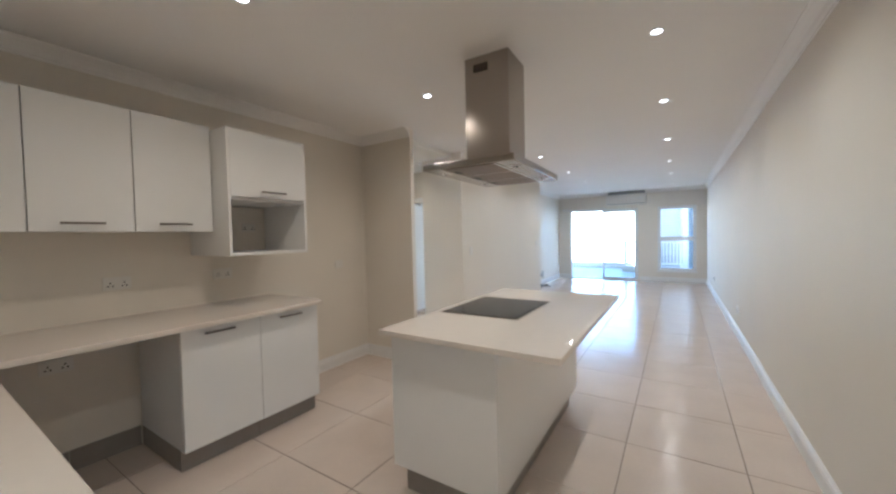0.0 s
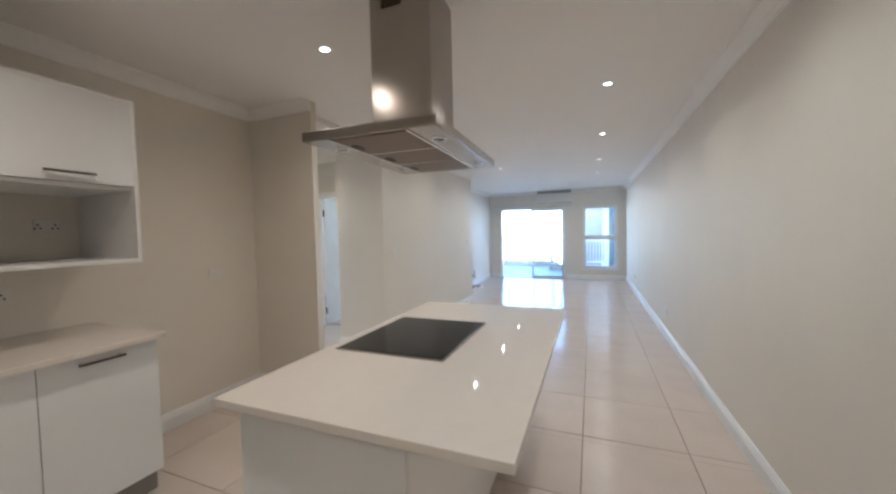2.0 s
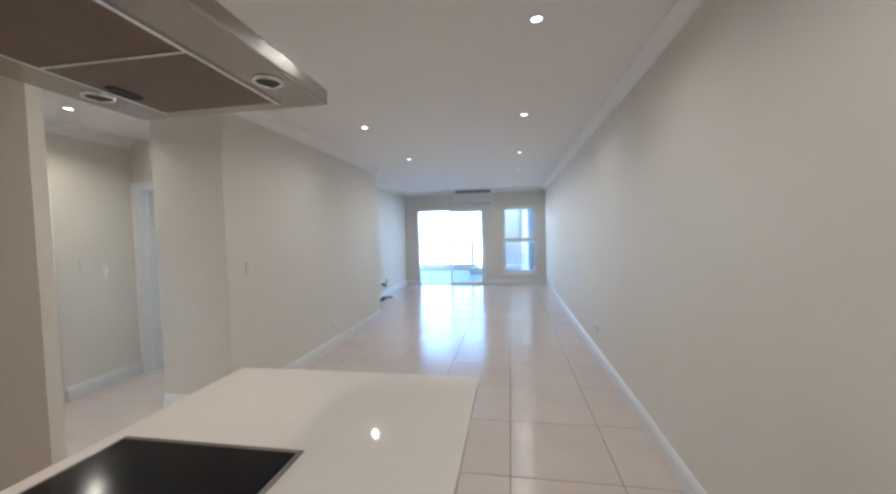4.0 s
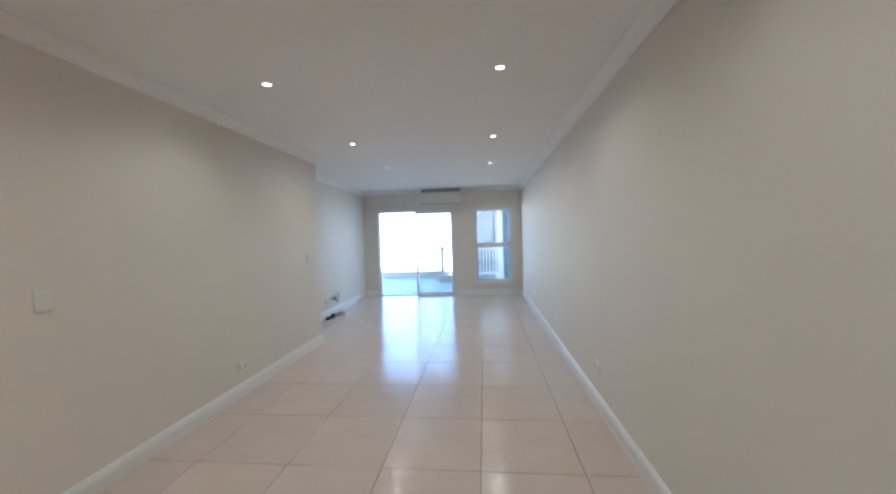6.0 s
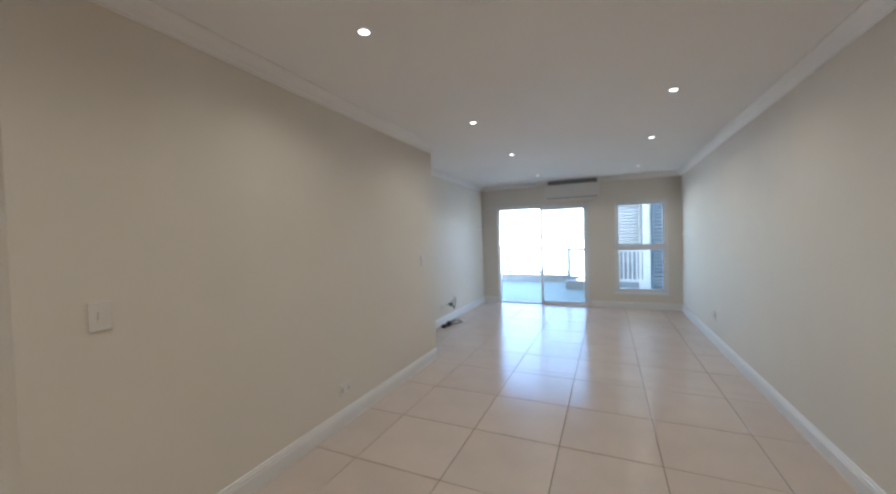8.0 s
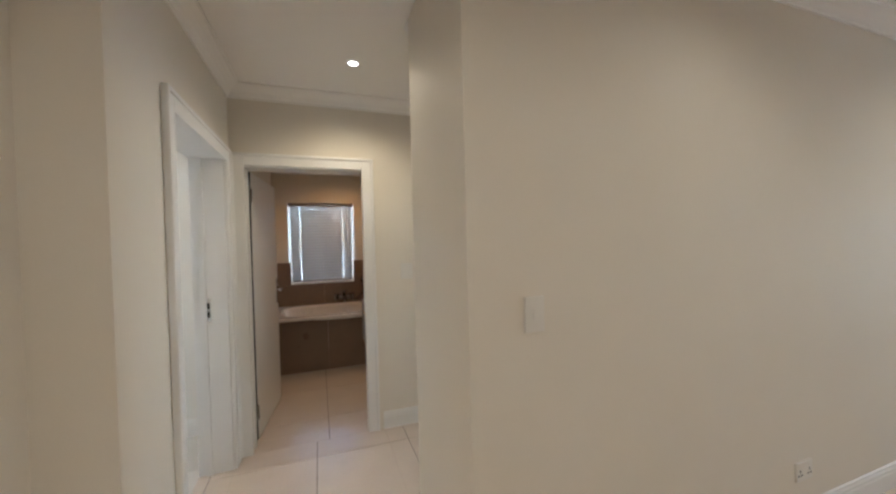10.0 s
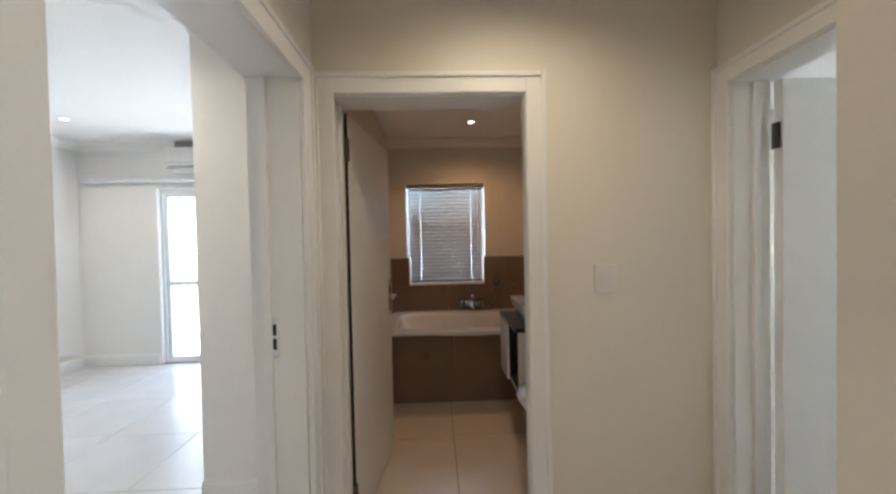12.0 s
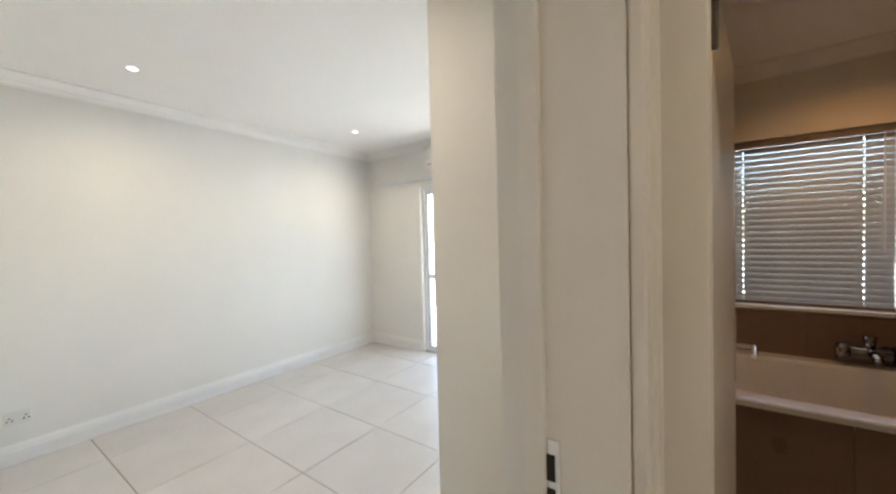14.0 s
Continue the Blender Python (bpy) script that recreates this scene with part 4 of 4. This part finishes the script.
basin = thing("basin", "white rectangular countertop basin", "basin", (-5.22, 4.86, 0.8))
part("bowl", loft([oval(-5.215, 4.90, rx, ry, z, 36, pw) for rx, ry, z, pw in ((0.185, 0.265, 0.8005, 10), (0.21, 0.295, 0.86, 11), (0.225, 0.315, 0.930, 12), (0.222, 0.312, 0.935, 12), (0.205, 0.295, 0.934, 10), (0.19, 0.27, 0.88, 8), (0.13, 0.20, 0.835, 4))], True, True), SANITARY, basin)
tap = thing("basin_tap", "chrome basin mixer tap behind the basin", "tap", (-5.2, 5.22, 0.8))
part("stem", tube((-5.06, 5.25, 0.80), (-5.06, 5.25, 1.02), 0.02), CHROME, tap, smooth=True)
part("spout", path_tube([(-5.06, 5.25, 0.99), (-5.10, 5.17, 1.0), (-5.13, 5.10, 0.985)], 0.014), CHROME, tap)

mirror = thing("wall_mirror", "frameless mirror over the basin on the bathroom wall", "mirror", (-5.3, BY1, 1.2))
part("glass", box(-5.62, -4.62, BY1 - 0.014, BY1 - 0.008, 1.205, 2.06, 0.002), MIRROR, mirror)
part("backing", box(-5.61, -4.63, BY1 - 0.008, BY1, 1.215, 2.05), DARK, mirror)
part("ledge", box(-5.64, -4.60, BY1 - 0.05, BY1, 1.185, 1.203, 0.002), TRIM, mirror, "thin white ledge")

wc = thing("toilet", "white ceramic toilet with a closed seat", "toilet", (-4.79, 4.9, 0))
part("pan", loft([oval(-4.79, y, rx, ry, z, 32, 2.3) for y, rx, ry, z in ((4.92, 0.11, 0.20, 0.0), (4.92, 0.105, 0.20, 0.11), (4.87, 0.13, 0.24, 0.24), (4.81, 0.17, 0.27, 0.36), (4.785, 0.178, 0.285, 0.415), (4.785, 0.175, 0.283, 0.425))]), SANITARY, wc, smooth=True)
part("seat", loft([oval(-4.79, 4.785, rx, ry, z, 32, 2.3) for rx, ry, z in ((0.176, 0.286, 0.427), (0.182, 0.292, 0.432), (0.182, 0.292, 0.442), (0.178, 0.288, 0.446))]), SANITARY, wc, smooth=True)
part("lid", loft([oval(-4.79, 4.79, rx, ry, z, 32, 2.3) for rx, ry, z in ((0.176, 0.283, 0.448), (0.180, 0.288, 0.454), (0.176, 0.284, 0.466), (0.12, 0.22, 0.471))]), SANITARY, wc, smooth=True)
part("cistern", box(-4.96, -4.62, 5.04, BY1 - 0.013, 0.43, 0.80, 0.02, 3), SANITARY, wc)

# ---- terrace and outdoors ----
structure("terrace_floor", box(-5.5, 4.5, FAR + 0.1, 15.9, -0.16, -0.02), TERRACE, "grey tiled terrace floor beyond the sliding door", "terrace")
structure("balcony_floor", box(-9.6, MX0 - 0.1, -1.5, 3.2, -0.16, -0.02), BALCONY, "grey tiled balcony floor outside the bedroom", "terrace")
# unseen slab, added to keep sun off the near terrace and the doorway
structure("terrace_shade_slab", box(-5.5, 4.5, FAR + 0.2, 13.2, 2.62, 2.78), RENDERED, "unseen white slab added over the terrace to shade it", "roof")
# unseen overhang, added to stop sun at the bedroom door and bath window
structure("balcony_shade_slab", box(-8.45, MX0 - 0.2, -1.5, 6.0, 2.62, 2.78), RENDERED, "unseen white slab added to keep sun off the bedroom and bath windows", "roof")
structure("roof_slab", box(-7.3, 1.2, -0.8, FAR + 0.3, CEIL + 0.17, CEIL + 0.4), RENDERED, "white rendered flat roof slab", "roof")
# unseen block, its height chosen so that its shadow covers the terrace
structure("terrace_sun_block", box(-7.2, 1.1, -0.7, FAR + 0.25, CEIL + 0.41, 22.0), RENDERED, "unseen white block added above the roof to shade the terrace", "building")
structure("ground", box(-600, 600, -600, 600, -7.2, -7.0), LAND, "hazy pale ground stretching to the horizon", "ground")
structure("terrace_kerb", box(-5.5, -1.60, 15.62, 15.84, -0.02, 0.20, 0.01), KERB, "pale grey rendered kerb under the railing", "kerb")
structure("terrace_kerb_near", box(-1.60, 0.45, 14.20, 14.42, -0.02, 0.20, 0.01), KERB, "pale grey rendered kerb stepping back under the railing", "kerb")
structure("terrace_kerb_side", box(-1.60, -1.40, 14.42, 15.62, -0.02, 0.20, 0.01), KERB, "pale grey rendered kerb joining the two railings", "kerb")


def railing(x0, x1, y, posts, name="railing"):
    t = thing(name, "pale grey metal terrace railing with posts and two rails", "railing", ((x0 + x1) / 2, y, 0.2))
    part("top_rail", box(x0, x1, y - 0.025, y + 0.025, 1.01, 1.075, 0.008), RAIL, t)
    part("bottom_rail", box(x0, x1, y - 0.018, y + 0.018, 0.25, 0.305, 0.006), RAIL, t)
    for x in posts:
        part("post", box(x - 0.032, x + 0.032, y - 0.024, y + 0.024, 0.20, 1.009, 0.004), RAIL, t)
    for a, b in zip(posts, posts[1:]):
        p = part("infill_pane", box(a + 0.04, b - 0.04, y - 0.004, y + 0.004, 0.33, 1.00), GLASS, t, "clear glass infill")
        p.visible_shadow = False
    return t


railing(-5.45, -1.60, 15.73, (-5.42, -4.45, -3.50, -2.55, -1.63))
railing(-1.55, -0.40, 14.31, (-1.52, -0.43))

# picket balustrade and louvred screens outside the window
bal = thing("balustrade", "white picket balustrade at the edge of the terrace", "balustrade", (-0.1, 13.0, 0))
part("top_rail", box(-0.62, 0.20, 12.97, 13.03, 1.03, 1.075, 0.006), LOUVRE, bal)
part("bottom_rail", box(-0.62, 0.20, 12.975, 13.025, 0.36, 0.41, 0.006), LOUVRE, bal)
for k in range(9):
    x = -0.57 + k * 0.088
    part("picket", box(x - 0.014, x + 0.014, 12.985, 13.015, 0.411, 1.029, 0.004), LOUVRE, bal)
part("foot", box(-0.62, -0.56, 12.97, 13.03, -0.02, 0.359), LOUVRE, bal)
part("foot", box(0.12, 0.18, 12.97, 13.03, -0.02, 0.359), LOUVRE, bal)


def louvre_screen(x0, x1, y0, y1, z0, z1, material, pitch, tilt, label):
    """A framed shutter of tilted slats."""
    t = thing("louvre_screen", label, "shutter", ((x0 + x1) / 2, (y0 + y1) / 2, z0), "louvred screens")
    part("stile", box(x0, x0 + 0.05, y0, y1, -0.02, z1, 0.004), material, t)
    part("stile", box(x1 - 0.05, x1, y0, y1, -0.02, z1, 0.004), material, t)
    part("head", box(x0 + 0.05, x1 - 0.05, y0, y1, z1 - 0.05, z1, 0.004), material, t)
    part("foot", box(x0 + 0.05, x1 - 0.05, y0, y1, z0, z0 + 0.05, 0.004), material, t)
    a0, a1 = x0 + 0.05, x1 - 0.05
    n = int((z1 - z0 - 0.1) / pitch)
    bm = box(-(a1 - a0) / 2, (a1 - a0) / 2, -0.045, 0.045, -0.004, 0.004, 0.002, 1)
    one = part("slat", bm, material, t)
    for k in range(n):
        ob = one if k == 0 else one.copy()
        if k:
            scene.collection.objects.link(ob)
        ob.matrix_parent_inverse = t.matrix_basis.inverted()
        ob.matrix_basis = pose((a0 + a1) / 2, (y0 + y1) / 2, z0 + 0.05 + (k + 0.5) * pitch, tilt)
    return t


louvre_screen(-0.62, 0.16, 13.20, 13.25, 1.16, 2.50, LOUVRE, 0.072, -30, "white louvred shutter screen at the terrace edge")
louvre_screen(0.335, 1.20, 13.0, 13.05, 0.0, 2.50, BLUE_LOUVRE, 0.080, -40, "blue-grey louvred shutter screen at the terrace edge")
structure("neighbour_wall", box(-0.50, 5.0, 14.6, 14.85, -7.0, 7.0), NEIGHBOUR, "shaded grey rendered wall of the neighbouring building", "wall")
sp = thing("screen_post", "white square post between the terrace screens", "post", (0.255, 13.06, 0))
part("shaft", box(0.180, 0.330, 13.03, 13.10, -0.02, 2.62, 0.006), LOUVRE, sp)

# bedroom balcony
b2 = thing("balustrade", "white picket balustrade of the bedroom balcony", "balustrade", (-8.3, 1.5, 0))
part("top_rail", box(-8.53, -8.47, -0.5, 3.5, 1.00, 1.05, 0.006), LOUVRE, b2)
part("bottom_rail", box(-8.525, -8.475, -0.5, 3.5, 0.22, 0.32, 0.006), LOUVRE, b2)
for k in range(29):
    y = -0.45 + k * 0.14
    part("picket", box(-8.515, -8.485, y - 0.022, y + 0.022, 0.321, 0.999, 0.004), LOUVRE, b2)
for y in (-0.48, 3.48):
    part("foot", box(-8.53, -8.47, y - 0.03, y + 0.03, -0.02, 0.219), LOUVRE, b2)
sc = thing("louvre_screen", "white louvred shutter above the bedroom balustrade", "shutter", (-8.5, 0.6, 1.1), "louvred screens")
part("stile", box(-8.53, -8.48, 0.00, 0.05, 1.05, 2.6, 0.004), LOUVRE, sc)
part("stile", box(-8.53, -8.48, 0.92, 0.97, 1.05, 2.6, 0.004), LOUVRE, sc)
one = part("slat", box(-0.004, 0.004, -0.435, 0.435, -0.036, 0.036, 0.002, 1), LOUVRE, sc)
for k in range(19):
    ob = one if k == 0 else one.copy()
    if k:
        scene.collection.objects.link(ob)
    ob.matrix_parent_inverse = sc.matrix_basis.inverted()
    ob.matrix_basis = pose(-8.505, 0.485, 1.13 + k * 0.077, 0, 40, 0)


# ---- floor tiles ----
def tile_mesh(w, d, material):
    """One square tile with a pressed edge, its top at z = 0."""
    bm = bmesh.new()
    e, h = 0.0015, 0.0045
    rings = [[(-w / 2, -d / 2, -h), (w / 2, -d / 2, -h), (w / 2, d / 2, -h), (-w / 2, d / 2, -h)],
             [(-w / 2, -d / 2, -e), (w / 2, -d / 2, -e), (w / 2, d / 2, -e), (-w / 2, d / 2, -e)],
             [(-w / 2 + e, -d / 2 + e, 0), (w / 2 - e, -d / 2 + e, 0), (w / 2 - e, d / 2 - e, 0), (-w / 2 + e, d / 2 - e, 0)]]
    vs = [[bm.verts.new(p) for p in r] for r in rings]
    for a, b in zip(vs, vs[1:]):
        for i in range(4):
            bm.faces.new((a[i], a[(i + 1) % 4], b[(i + 1) % 4], b[i]))
    bm.faces.new(vs[-1])
    me = bpy.data.meshes.new("tile")
    bm.to_mesh(me)
    bm.free()
    me.materials.append(material)
    return me


PITCH, JOINT = 0.62, 0.005
meshes = {}


def lay(x0, x1, y0, y1, ox, oy, material=TILE):
    """Tiles on a grid through (ox, oy), cut at the walls."""
    i = math.floor((x0 - ox) / PITCH)
    while ox + i * PITCH < x1 - 0.01:
        j = math.floor((y0 - oy) / PITCH)
        while oy + j * PITCH < y1 - 0.01:
            a0, a1 = max(x0, ox + i * PITCH + JOINT / 2), min(x1, ox + (i + 1) * PITCH - JOINT / 2)
            b0, b1 = max(y0, oy + j * PITCH + JOINT / 2), min(y1, oy + (j + 1) * PITCH - JOINT / 2)
            if a1 - a0 > 0.01 and b1 - b0 > 0.01:
                key = (round(a1 - a0, 3), round(b1 - b0, 3), material)
                if key not in meshes:
                    meshes[key] = tile_mesh(*key)
                ob = new("tile", meshes[key])
                ob.parent = floor
                ob.location = ((a0 + a1) / 2, (b0 + b1) / 2, random.uniform(-0.0004, 0.0))
                ob.rotation_euler = (random.gauss(0, 0.0006), random.gauss(0, 0.0006), 0)
            j += 1
        i += 1


lay(ALC, RIGHT, -0.40, 3.36, -0.25, 6.525)
lay(LEFT - 0.02, RIGHT, 3.36, 7.90, -0.25, 6.525)
lay(ALC, RIGHT, 7.90, FAR + 0.03, -0.25, 6.525)
lay(-4.18, -2.70, 3.55, 4.53, -0.25, 6.525)
lay(-2.70, LEFT - 0.02, 3.36, 4.53, -0.25, 6.525)
lay(-4.18, -3.135, 4.53, 5.22, -0.25, 6.525)
lay(-4.05, -3.155, 3.36, 3.55, -0.25, 6.525)
lay(BX1, -4.18, 3.613, 4.47, -5.165, 4.13)
lay(-5.74, BX1, BY0, BY1, -5.165, 4.13)
lay(MX0, MX1, MY0, 2.78, -4.75, 1.03, PALE_TILE)
lay(-4.63, MX1, 2.78, 3.36, -4.75, 1.03, PALE_TILE)
lay(-4.115, -3.315, 5.22, 5.37, -0.25, 6.525)
lay(-6.05, -3.19, 5.48, 8.30, -0.25, 6.525)
